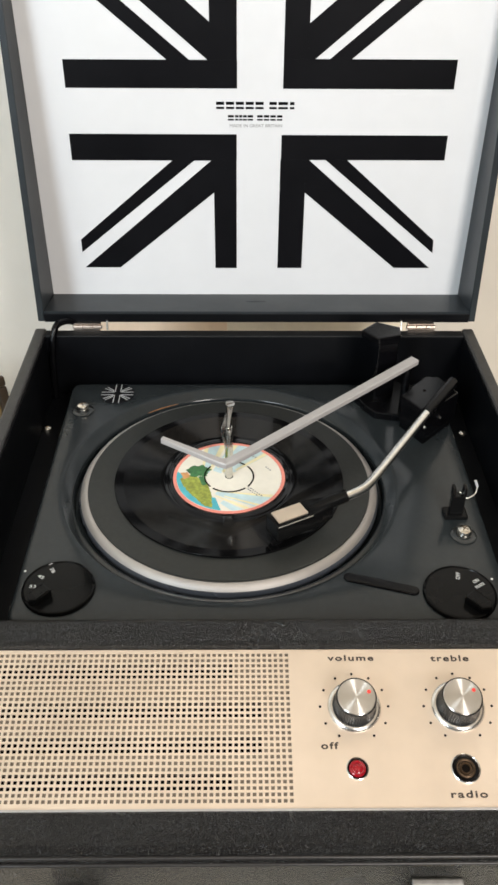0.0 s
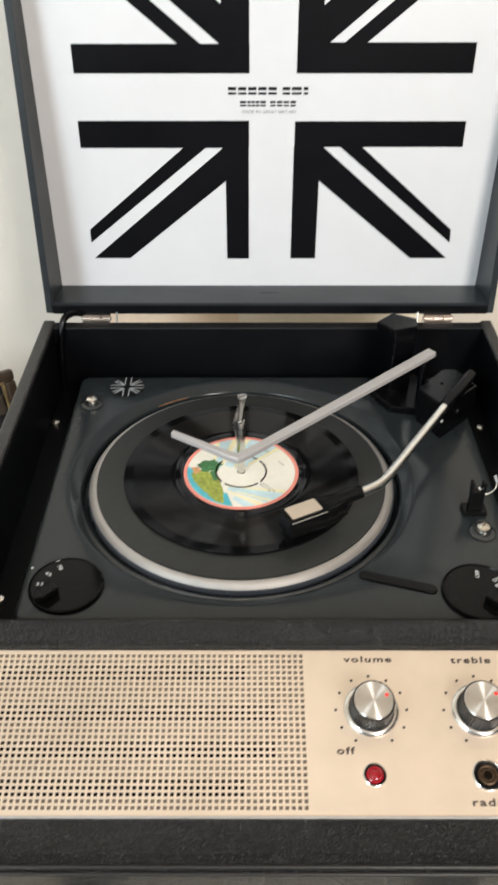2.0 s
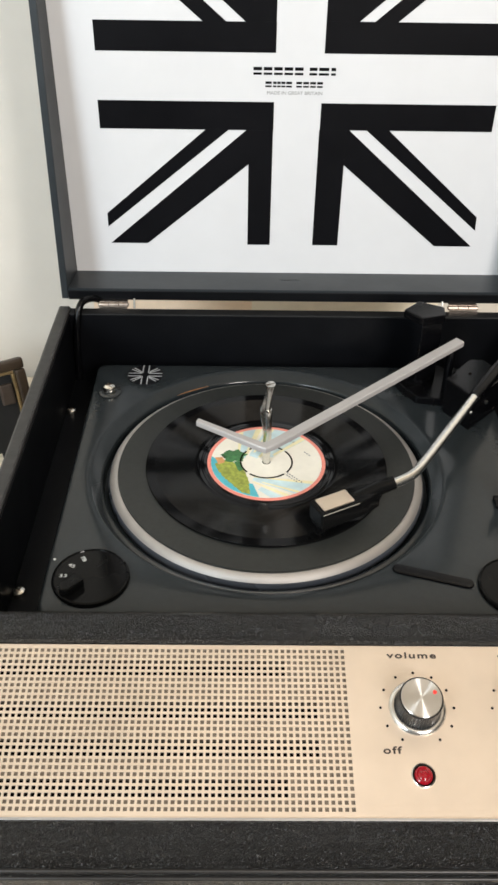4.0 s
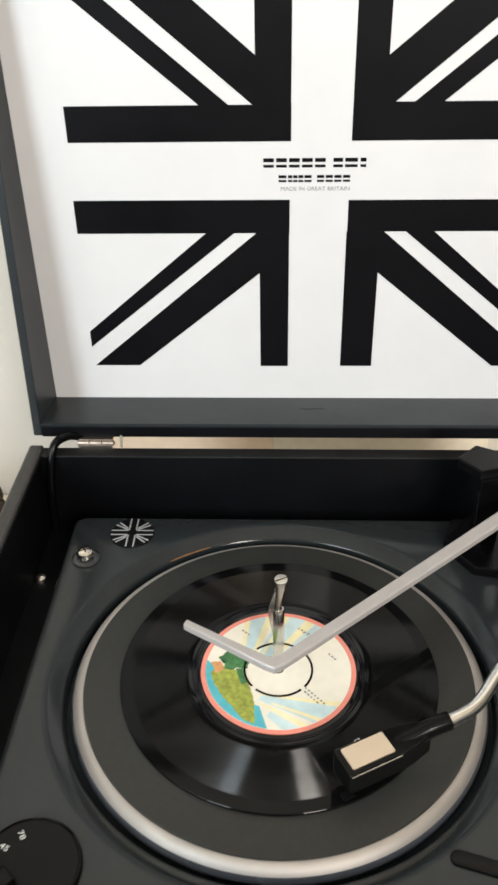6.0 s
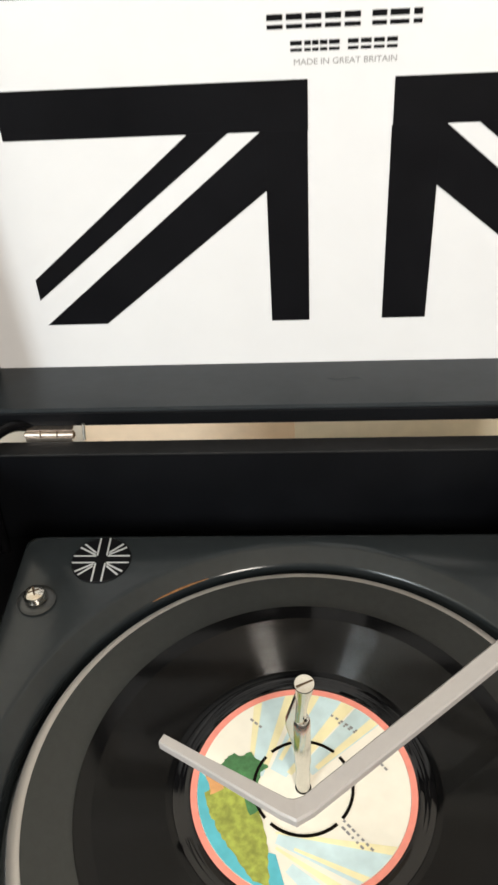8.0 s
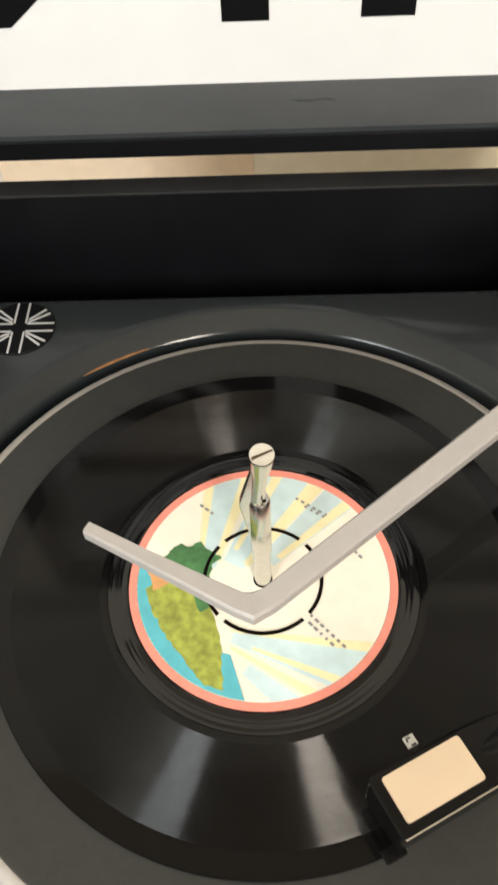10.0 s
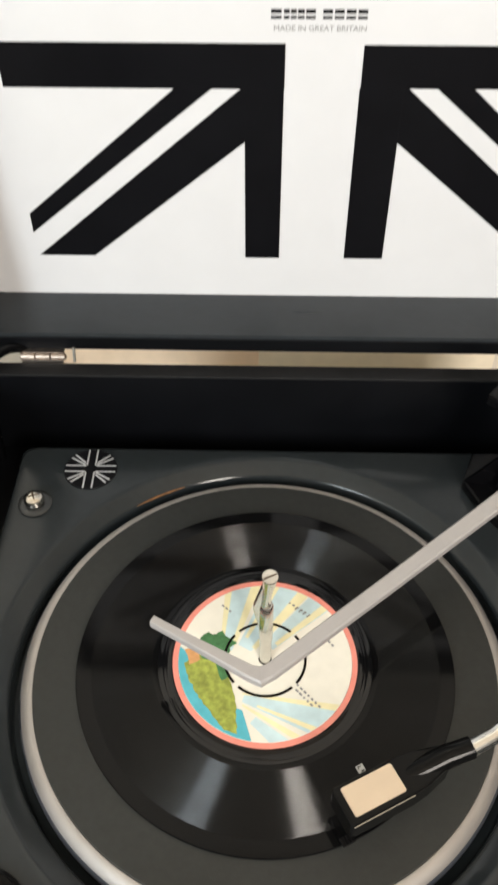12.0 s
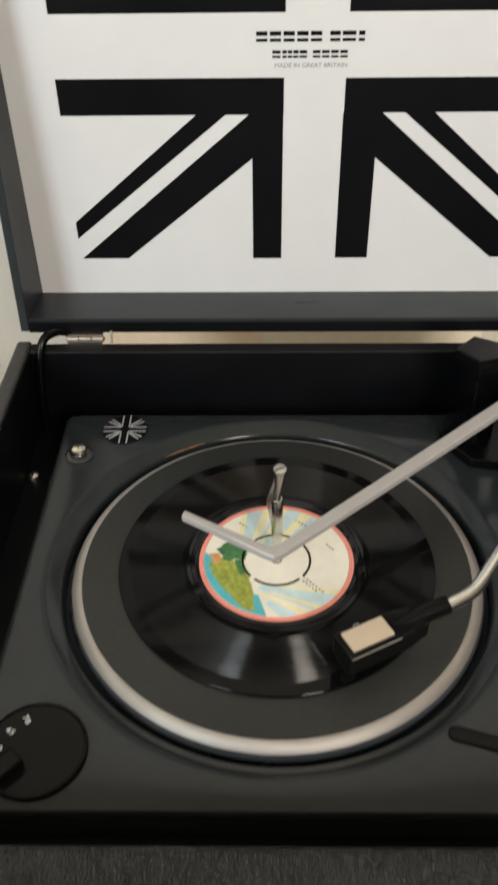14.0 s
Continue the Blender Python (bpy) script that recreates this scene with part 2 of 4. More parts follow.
DARK_WOOD = wood("dark_stained_wood", (0.045, 0.028, 0.016), 0.4)
COPPER = material("copper_tint", (0.40, 0.20, 0.09), 0.45, 1.0, vary=0.35, scale=300, stain=0.2)
GILT = material("gilt_edge", (0.27, 0.18, 0.08), 0.4, 0.4, vary=0.3, scale=200)
HINGE_METAL = material("copper_tinted_nickel", (0.44, 0.37, 0.32), 0.36, 1.0, vary=0.2, scale=300, stain=0.2)
DARK_CLOTH = material("black_cloth_front", (0.012, 0.011, 0.010), 0.85, vary=0.2)
BROWN_LEATHER = material("brown_leather", (0.05, 0.034, 0.024), 0.45, vary=0.2, scale=150, bump=0.2)
WHITE_GLOSS = material("white_gloss_paint", (0.82, 0.81, 0.79), 0.3, vary=0.02)

# ---- helpers for shapes ----
WHERE = {}


def part(name, bm, mat, parent=None, label="", at=None, smooth=False, crease=0.6):
    """Links a bmesh as one mesh object, at a pose in the world, under a thing or a part."""
    me = bpy.data.meshes.new(name)
    if not isinstance(bm, bmesh.types.BMesh):
        me = bm
    else:
        bmesh.ops.recalc_face_normals(bm, faces=bm.faces[:])
        if smooth:
            for f in bm.faces:
                f.smooth = True
            for e in bm.edges:
                if len(e.link_faces) == 2 and e.calc_face_angle(0.0) > crease:
                    e.smooth = False
        bm.to_mesh(me)
        bm.free()
    me.materials.clear()
    me.materials.append(mat)
    ob = new(name, me)
    at = at or Matrix.Identity(4)
    WHERE[ob] = at
    if parent is not None:
        ob.parent = parent
        ob.matrix_parent_inverse = WHERE[parent].inverted()
    ob.matrix_basis = at
    if label:
        tagged(ob, label)
    return ob


def thing(name, label, category, at=None, group="", kind=""):
    ob = new(name)
    WHERE[ob] = at or Matrix.Identity(4)
    ob.matrix_basis = WHERE[ob]
    return tagged(ob, label, category, group, kind)


def join(*bms):
    """One bmesh out of several."""
    me, out = bpy.data.meshes.new("t"), bmesh.new()
    for b in bms:
        b.to_mesh(me)
        out.from_mesh(me)
        b.free()
    bpy.data.meshes.remove(me)
    return out


def block(x0, x1, y0, y1, z0, z1, bevel=0.0, segments=2):
    bm = bmesh.new()
    bmesh.ops.create_cube(bm, size=1.0)
    for v in bm.verts:
        v.co = Vector(((x0 + x1) / 2 + v.co.x * (x1 - x0), (y0 + y1) / 2 + v.co.y * (y1 - y0), (z0 + z1) / 2 + v.co.z * (z1 - z0)))
    if bevel:
        bmesh.ops.bevel(bm, geom=bm.edges[:], offset=bevel, segments=segments, affect="EDGES", profile=0.6)
    return bm


def prism(points, axis, a, b, bevel=0.0, segments=2):
    """A polygon of (u, v) drawn out along x, y or z from a to b."""
    bm = bmesh.new()

    def place(u, v, w):
        return {"x": (w, u, v), "y": (u, w, v), "z": (u, v, w)}[axis]

    lo = [bm.verts.new(place(u, v, a)) for u, v in points]
    hi = [bm.verts.new(place(u, v, b)) for u, v in points]
    bm.faces.new(lo)
    bm.faces.new(hi[::-1])
    for i in range(len(points)):
        j = (i + 1) % len(points)
        bm.faces.new((lo[j], lo[i], hi[i], hi[j]))
    bmesh.ops.recalc_face_normals(bm, faces=bm.faces[:])
    if bevel:
        bmesh.ops.bevel(bm, geom=bm.edges[:], offset=bevel, segments=segments, affect="EDGES", profile=0.6)
    return bm


def lathe(profile, steps=96, closed=False, centre=(0, 0, 0)):
    """Turns a profile of (r, z) about the vertical axis."""
    bm = bmesh.new()
    cx, cy, cz = centre
    rings = []
    for r, z in profile:
        if r < 1e-6:
            rings.append([bm.verts.new((cx, cy, cz + z))])
        else:
            rings.append([bm.verts.new((cx + r * math.cos(2 * math.pi * k / steps), cy + r * math.sin(2 * math.pi * k / steps), cz + z)) for k in range(steps)])
    pairs = list(zip(rings, rings[1:])) + ([(rings[-1], rings[0])] if closed else [])
    for a, b in pairs:
        for k in range(steps):
            j = (k + 1) % steps
            if len(a) == 1 and len(b) > 1:
                bm.faces.new((a[0], b[k], b[j]))
            elif len(b) == 1 and len(a) > 1:
                bm.faces.new((a[k], b[0], a[j]))
            elif len(a) > 1:
                bm.faces.new((a[k], b[k], b[j], a[j]))
    bmesh.ops.recalc_face_normals(bm, faces=bm.faces[:])
    return bm


def tube(points, radius, sides=14, ends=True):
    """A round bar through points; radius may be one number or one a point. Bends are rounded by the points given."""
    bm = bmesh.new()
    pts = [Vector(p) for p in points]
    rad = radius if isinstance(radius, (list, tuple)) else [radius] * len(pts)
    up, rings = Vector((0.13, 0.2, 1)).normalized(), []
    for i, p in enumerate(pts):
        d = (pts[min(i + 1, len(pts) - 1)] - pts[max(i - 1, 0)]).normalized()
        side = d.cross(up).normalized()
        top = side.cross(d)
        rings.append([bm.verts.new(p + rad[i] * (math.cos(2 * math.pi * k / sides) * side + math.sin(2 * math.pi * k / sides) * top)) for k in range(sides)])
    for a, b in zip(rings, rings[1:]):
        for k in range(sides):
            j = (k + 1) % sides
            bm.faces.new((a[k], a[j], b[j], b[k]))
    if ends:
        bm.faces.new(rings[0][::-1])
        bm.faces.new(rings[-1])
    return bm


def bend(points, n=6, soft=0.35):
    """Rounds the corners of a line of points."""
    pts = [Vector(p) for p in points]
    out = [pts[0]]
    for a, b, c in zip(pts, pts[1:], pts[2:]):
        p, q = b + (a - b) * soft, b + (c - b) * soft
        for k in range(n + 1):
            t = k / n
            out.append((1 - t) ** 2 * p + 2 * t * (1 - t) * b + t * t * q)
    return out + [pts[-1]]


def lettering(text, size, width, mat, parent, at, label="", bold=0.0, heavy=0.0, spacing=1.0):
    """A printed word in the built-in font, centred, size high and stretched to a width."""
    cu = bpy.data.curves.new("print", "FONT")
    cu.resolution_u, cu.space_character = 6, spacing
    cu.body, cu.size, cu.align_x, cu.align_y, cu.offset = text, size * 1.4, "CENTER", "CENTER", bold
    tmp = new("print", cu)
    bpy.context.view_layer.update()
    me = bpy.data.meshes.new_from_object(tmp.evaluated_get(bpy.context.evaluated_depsgraph_get()))
    bpy.data.objects.remove(tmp)
    xs = [v.co.x for v in me.vertices]
    k = width / (max(xs) - min(xs))
    for v in me.vertices:
        v.co.x = (v.co.x - (max(xs) + min(xs)) / 2) * k
    if heavy:
        out = bmesh.new()
        for i, (dx, dy) in enumerate(((-1, 0), (1, 0), (0, -1), (0, 1))):
            copy = me.copy()
            for v in copy.vertices:
                v.co += Vector((dx * heavy, dy * heavy, i * 0.00002))
            out.from_mesh(copy)
            bpy.data.meshes.remove(copy)
        out.to_mesh(me)
        out.free()
    me.name = "lettering"
    return part("lettering", me, mat, parent, label, at)


def disc(r, z0, z1, centre=(0, 0), steps=48, bevel=0.0):
    prof = [(0, z0), (r, z0), (r, z1 - bevel), (r - bevel, z1), (0, z1)] if bevel else [(0, z0), (r, z0), (r, z1), (0, z1)]
    return lathe(prof, steps, centre=(centre[0], centre[1], 0))

# ---- the room ----
TABLE_Z = -0.19
FLOOR_Z = -0.95
tagged(part("floor", block(-1.3, 1.8, -1.5, 0.5, FLOOR_Z - 0.1, FLOOR_Z), CARPET), "beige carpeted floor under the table", "floor", kind="structure")
# Unseen ceiling; its warm tone is set for reflections on mat and deck.
tagged(part("ceiling", block(-1.3, 1.8, -1.5, 0.5, 1.6, 1.7), CEILING), "plain cream painted ceiling of the room", "ceiling", kind="structure")
tagged(part("wall_north", block(-1.2, 1.8, 0.41, 0.50, FLOOR_Z, 1.6), WALL), "cream painted wall behind the record player", "wall", kind="structure")
# Unseen east and south walls, toned dark so the record reflects less light.
tagged(part("wall_east", block(1.8, 1.9, -1.5, 0.50, FLOOR_Z, 1.6), DIM_WALL), "unseen side wall toned dark to dim reflections", "wall", kind="structure")
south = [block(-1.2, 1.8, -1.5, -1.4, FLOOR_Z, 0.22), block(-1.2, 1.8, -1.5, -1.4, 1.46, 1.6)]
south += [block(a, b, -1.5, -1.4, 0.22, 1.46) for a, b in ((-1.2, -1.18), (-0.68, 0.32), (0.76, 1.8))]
tagged(part("wall_south", join(*south), DIM_WALL), "unseen wall toned dark to dim reflections, with two window openings", "wall", kind="structure")
# Unseen west wall, left cream so its reflection lightens the deck's left.
tagged(part("wall_west", block(-1.3, -1.2, -1.5, 0.5, FLOOR_Z, 1.6), WALL), "cream painted side wall of the room", "wall", kind="structure")


def make_window(name, at, w=0.9, h=1.24):
    """A casement in its opening; local x runs along the wall, y into the room."""
    win = thing(name, "white painted casement window letting in daylight", "window", at, kind="structure")
    t = 0.05
    for a, b, c, d in ((0, t, 0, h), (w - t, w, 0, h), (t, w - t, 0, t), (t, w - t, h - t, h), (w / 2 - 0.02, w / 2 + 0.02, t, h - t)):
        part("window_frame", block(a, b, -0.08, -0.045, c, d, 0.004), WHITE_GLOSS, win, at=at)
    part("window_sill", block(-0.04, w + 0.04, 0.0, 0.1, -0.03, -0.003, 0.006), WHITE_GLOSS, win, at=at)
    return win


make_window("window_1", Matrix.Translation((0.32, -1.4, 0.22)), 0.44)
make_window("window_2", Matrix.Translation((-1.18, -1.4, 0.22)), 0.5)

# ---- the table ----
table = thing("table", "pale oak plank table under the record player", "table", Matrix.Translation((0.05, 0.12, FLOOR_Z)))
for a, b, m in ((-0.72, -0.36, OAK), (-0.36, -0.0065, OAK), (-0.0065, 0.34, OAK_LIGHT), (0.34, 0.82, OAK)):
    part("plank", block(a, b - 0.0001, -0.40, 0.4055, TABLE_Z - 0.03, TABLE_Z, 0.0002, 1), m, table)
for x in (-0.68, 0.74):
    for y in (-0.36, 0.32):
        part("leg", block(x, x + 0.05, y, y + 0.05, FLOOR_Z, TABLE_Z - 0.03, 0.004), OAK, table)
part("apron", block(-0.63, 0.74, -0.345, -0.325, TABLE_Z - 0.12, TABLE_Z - 0.03, 0.002), OAK, table)
part("apron", block(-0.63, 0.74, 0.335, 0.355, TABLE_Z - 0.12, TABLE_Z - 0.03, 0.002), OAK, table)

# ---- the framed panel leaning beside the player ----
FRAME = pose(-0.2500, 0.2800, -0.0830, -20, 0, 30)
easel = thing("picture_frame", "dark wooden frame with a gilt edge and black panel", "picture frame", FRAME)
for a, b_, c, d in ((-0.24, 0.0, -0.0115, 0.0), (-0.0115, 0.0, -0.082, -0.0117), (-0.24, -0.2285, -0.082, -0.0117)):
    part("frame_rail", block(a, b_, -0.007, 0.004, c, d, 0.003), DARK_WOOD, easel, at=FRAME)
for a, b_, c, d in ((-0.2283, -0.0117, -0.0150, -0.0117), (-0.0150, -0.0117, -0.070, -0.0152)):
    part("gilt_edge", block(a, b_, -0.004, 0.003, c, d, 0.001), GILT, easel, "worn gilt inner edge", FRAME)
part("panel", prism([(-0.2283, -0.096), (-0.030, -0.096), (-0.0152, -0.082), (-0.0152, -0.0152), (-0.2283, -0.0152)], "y", 0.0, 0.004), DARK_CLOTH, easel, "black cloth panel", FRAME)
part("clasp", block(-0.0310, -0.0170, -0.006, -0.0002, -0.046, -0.024, 0.002), BROWN_LEATHER, easel, "dark leather clasp", FRAME)
part("label_plate", block(-0.0740, -0.0430, -0.0025, -0.0002, -0.0590, -0.0480, 0.0004), WHITE_PRINT, easel, "small white label", FRAME)
for x in (-0.040, -0.215):
    part("foot_strap", block(x - 0.004, x + 0.004, -0.001, 0.005, -0.1135, -0.0940, 0.001), DARK_CLOTH, easel, "short black foot", FRAME)
for a, b_, m in ((-0.19, -0.0066, BOARD), (-0.0065, 0.21, BOARD_LIGHT)):
    part("back_board", block(a, b_, 0.3975, 0.4045, TABLE_Z + 0.0003, -0.055, 0.0003, 1), m, table, "pale board along the back edge")

# ---- the record player ----
X0, X1 = -0.175, 0.219          # outer sides of the case
Z_DECK = -0.0017
Z_RIM = 0.036
Z_FOOT = -0.175
TILT = 14.0
player = thing("record_player", "black leathercloth portable record player with its lid open", "record player", Matrix.Translation((0.022, -0.07, TABLE_Z)))


def case():
    for a, b, inner in ((X0, X0 + 0.009, 1), (X1 - 0.009, X1, -1)):
        wall = part("side_wall", block(a, b, -0.1737, 0.166, Z_FOOT, Z_RIM - 0.0012, 0.0004), LEATHER, player)
        part("edging", prism([(a - 0.0006, Z_RIM - 0.0015), (b + 0.0004, Z_RIM - 0.0015), (b + 0.0002, Z_RIM), (b - 0.001, Z_RIM + 0.0008), (a + 0.001, Z_RIM + 0.0008), (a - 0.0004, Z_RIM)], "y", -0.1742, 0.1665), RIM_PAINT, wall)
        face = b if inner > 0 else a
        part("lining", block(min(face, face + inner * 0.0012), max(face, face + inner * 0.0012), -0.1737, 0.1558, -0.024, Z_RIM - 0.002), BLACK_PAINT, wall)
    back = part("back_wall", block(X0 + 0.0092, X1 - 0.0092, 0.1562, 0.166, Z_FOOT, 0.0335), BLACK_PAINT, player)
    part("edging", block(X0 + 0.0094, X1 - 0.0094, 0.1559, 0.1664, 0.0336, 0.0352, 0.0007), EDGE_PAINT, back)
    part("motor_board", block(X0 + 0.0104, X1 - 0.0104, -0.1737, 0.1558, -0.032, -0.0245), BLACK_PAINT, player, "black board under the deck")
    part("bottom_board", block(X0 + 0.0092, X1 - 0.0092, -0.1737, 0.1558, Z_FOOT, Z_FOOT + 0.01), BLACK_PAINT, player)
    s, c = math.sin(radians(TILT)), math.cos(radians(TILT))

    def slope(v, h):
        return (-0.2 - v * c - h * s, 0.040 - v * s + h * c)

    outline = [(-0.1742, Z_FOOT), (-0.1742, 0.0325), (-0.1755, 0.0355), (-0.1787, 0.0374), (-0.195, 0.0402), slope(-0.0010, 0.0016), slope(0.0005, 0.0008), slope(0.0005, -0.006), slope(0.0856, -0.006),
               slope(0.0856, 0.0008), slope(0.0870, 0.0014), slope(0.0960, 0.0016), slope(0.1010, 0.0004), slope(0.1038, -0.0030), (-0.3015, 0.006), (-0.3015, Z_FOOT)]
    part("front_block", prism(outline, "x", X0 - 0.0006, X1 + 0.0006), LEATHER, player, "sloping front wrapped in black leathercloth")
    for y, z in ((-0.3010, 0.0094), (-0.3019, 0.0046)):
        part("seam_welt", tube([(X0, y, z), (X1, y, z)], 0.0010, 12), PIPING, player, smooth=True)
    for x in (X0 + 0.03, X1 - 0.03):
        for y in (-0.27, 0.13):
            part("foot", disc(0.011, TABLE_Z, Z_FOOT, (x, y), 24), SATIN_BLACK, player)


case()


# front control panel, in its own tilted frame: x across, y up the slope, z out of the sheet
SLOPE = pose(0, -0.2, 0.040, TILT)


def perforated_sheet():
    """Sheet metal with rows of square punched holes, each with its own walls."""
    pitch, hole, cols, rows = 0.00305, 0.00186, 65, 26
    xr, v0 = 0.0335, 0.0042
    xs, ys = [-0.1668], [-0.0010]
    for k in range(cols):
        c = xr - (cols - 1 - k) * pitch
        xs += [c - hole / 2, c + hole / 2]
    xs += [0.2108]
    for k in range(rows):
        c = -(v0 + k * 0.00307)
        ys += [c + hole / 2, c - hole / 2]
    ys += [-0.0846]
    nx, ny, thick = len(xs), len(ys), 0.0007
    verts = [(x, y, 0.0) for y in ys for x in xs] + [(x, y, -thick) for y in ys for x in xs]
    faces, low = [], nx * ny
    for j in range(ny - 1):
        for i in range(nx - 1):
            a, b, c, d = j * nx + i, j * nx + i + 1, (j + 1) * nx + i + 1, (j + 1) * nx + i
            if i % 2 and j % 2:
                for p, q in ((a, b), (b, c), (c, d), (d, a)):
                    faces.append((p, q, q + low, p + low))
            else:
                faces.append((d, c, b, a))
    for i in range(nx - 1):
        faces += [(i, i + 1, i + 1 + low, i + low), ((ny - 1) * nx + i + 1, (ny - 1) * nx + i, (ny - 1) * nx + i + low, (ny - 1) * nx + i + 1 + low)]
    for j in range(ny - 1):
        faces += [((j + 1) * nx, j * nx, j * nx + low, (j + 1) * nx + low), (j * nx + nx - 1, (j + 1) * nx + nx - 1, (j + 1) * nx + nx - 1 + low, j * nx + nx - 1 + low)]
    me = bpy.data.meshes.new("control_panel")
    me.from_pydata(verts, [], faces)
    me.update()
    return me


panel = part("control_panel", perforated_sheet(), PANEL_METAL, player, "perforated champagne coloured metal front panel", SLOPE)
# Thin pale strip that draws the highlight along the sheet's lower edge.
part("panel_edge_highlight", block(-0.1672, 0.2112, -0.0862, -0.0848, -0.002, 0.0010, 0.0003), EDGE_METAL, panel, "bright strip drawn as the lower edge highlight", SLOPE)
# Dark sheet behind the baffle gaps, put in as their shade.
part("gap_shade_sheet", block(-0.1665, 0.0385, -0.0846, -0.0010, -0.0055, -0.0050), VOID, player, "near-black sheet put in as the shade behind the slots", SLOPE)


def baffle():
    def row(k):
        return -(0.0042 + (k - 0.5) * 0.00307)
    slots = ((2, 5, 0.0045), (9, 12, 0.0198), (15, 18, 0.0198), (21, 24, 0.0045))
    edges = [-0.0010] + [row(k) for a, b, _ in slots for k in (a, b)] + [-0.0846]
    for k in range(0, len(edges), 2):
        part("baffle_board", block(-0.1664, 0.0384, edges[k + 1], edges[k], -0.0049, -0.0015), BAFFLE, player, at=SLOPE)
    for a, b, x in slots:
        part("baffle_board", block(x, 0.0384, row(b) + 0.0001, row(a) - 0.0001, -0.0049, -0.0015), BAFFLE, player, at=SLOPE)


baffle()


def rotary_knob(x, v, mark):
    at = SLOPE @ Matrix.Translation((x, -v, 0))
    base = part("knob", lathe([(0, 0), (0.0138, 0), (0.0141, 0.0006), (0.0136, 0.0015), (0.0127, 0.0021), (0.0120, 0.0023), (0.0114, 0.0022), (0.0112, 0.0010), (0, 0.0010)], 72), RING_METAL, panel, "rotary knob with a bright foot ring", at, True)
    bm, n = bmesh.new(), 56
    rings = []
    for r, z, rib in ((0.0113, 0.0012, 1), (0.0112, 0.0028, 1), (0.0106, 0.0118, 1), (0.0105, 0.0124, 0), (0.0096, 0.0126, 0)):
        rings.append([bm.verts.new(((r - rib * 0.0004 * (k % 2)) * math.cos(math.pi * k / n), (r - rib * 0.0004 * (k % 2)) * math.sin(math.pi * k / n), z)) for k in range(2 * n)])
    for a, b in zip(rings, rings[1:]):
        for k in range(2 * n):
            j = (k + 1) % (2 * n)
            bm.faces.new((a[k], a[j], b[j], b[k]))
    bm.faces.new(rings[-1])
    part("skirt", bm, RIBBED, base, "ribbed black skirt", at)
    part("cap", lathe([(0, 0.0130), (0.0095, 0.0130), (0.0098, 0.0127), (0.0098, 0.0122), (0, 0.0122)], 72), CAP_METAL, base, "spun aluminium cap", at, True)
    part("mark", disc(0.0010, 0.0130, 0.01325, (0.0071 * math.cos(mark), 0.0071 * math.sin(mark)), 20), RED_PAINT, base, "red pointer dot", at)
    for k in range(11):
        a = radians(240 - k * 30)
        part("dial_dot", disc(0.00070, 0.0001, 0.00022, (x + 0.0180 * math.cos(a), -v + 0.0180 * math.sin(a)), 12), PRINT_BLACK, panel, at=SLOPE)


CAP_METAL = spun("spun_aluminium", (0.78, 0.76, 0.73), 0.30, 1.0, 1.0)
rotary_knob(0.0682, 0.0335, radians(22))
rotary_knob(0.1230, 0.0335, radians(28))


def indicator():
    at = SLOPE @ Matrix.Translation((0.0671, -0.0658, 0))
    lamp = part("indicator_lamp", lathe([(0.0050, -0.0004), (0.0050, 0.0002), (0.0053, 0.0008), (0.0056, 0.0006), (0.0057, 0.0)], 48), RING_METAL, panel, "red jewel indicator lamp in a metal ring", at, True)
    part("gasket", lathe([(0.0050, 0.0004), (0.0042, 0.0003), (0.0040, 0.00015), (0, 0.00015)], 40), GLOSS_BLACK, lamp, at=at, smooth=True)
    part("lens", lathe([(0.0043, 0.0003), (0.0041, 0.0011), (0.0034, 0.0017), (0.0026, 0.0014), (0.0018, 0.0019), (0, 0.0022)], 32), RED, lamp, "red faceted lens", at, True)


def socket():
    at = SLOPE @ Matrix.Translation((0.1217, -0.0660, 0))
    s = part("jack_socket", lathe([(0.0075, 0.0001), (0.0074, 0.0007), (0.0070, 0.0010), (0.0066, 0.0006), (0.0064, 0.0002)], 48), RING_METAL, panel, "round metal input socket with a dark bore", at, True)
    part("insulator", lathe([(0.0066, 0.0004), (0.0062, 0.00015), (0.0036, 0.00015)], 40), SATIN_BLACK, s, at=at, smooth=True)
    part("sleeve", lathe([(0.0050, 0.0002), (0.0048, 0.0010), (0.0042, 0.0012), (0.0036, 0.0010), (0.0034, 0.0002)], 40), DARK_BRASS, s, "tarnished dark sleeve", at, True)
    part("contact", lathe([(0.0033, 0.0003), (0.0030, 0.0007), (0.0022, 0.0007), (0.0020, 0.0003)], 32), DARK_BRASS, s, at=at, smooth=True)
    # Dark disc laid in as the shade of the opening.
    part("bore", disc(0.0021, 0.00016, 0.00060, (0, 0), 24), VOID, s, at=at)


indicator()
socket()
for word, x, v, size, width in (("volume", 0.0685, 0.0063, 0.0032, 0.0250), ("treble", 0.1228, 0.0067, 0.0034, 0.0208), ("off", 0.0540, 0.0543, 0.0034, 0.0088), ("radio", 0.1214, 0.0786, 0.0034, 0.0180)):
    lettering(word, size, width, PRINT_BROWN, panel, SLOPE @ Matrix.Translation((x, -v, 0.00015)), bold=0.00004, heavy=0.00012, spacing=1.2)


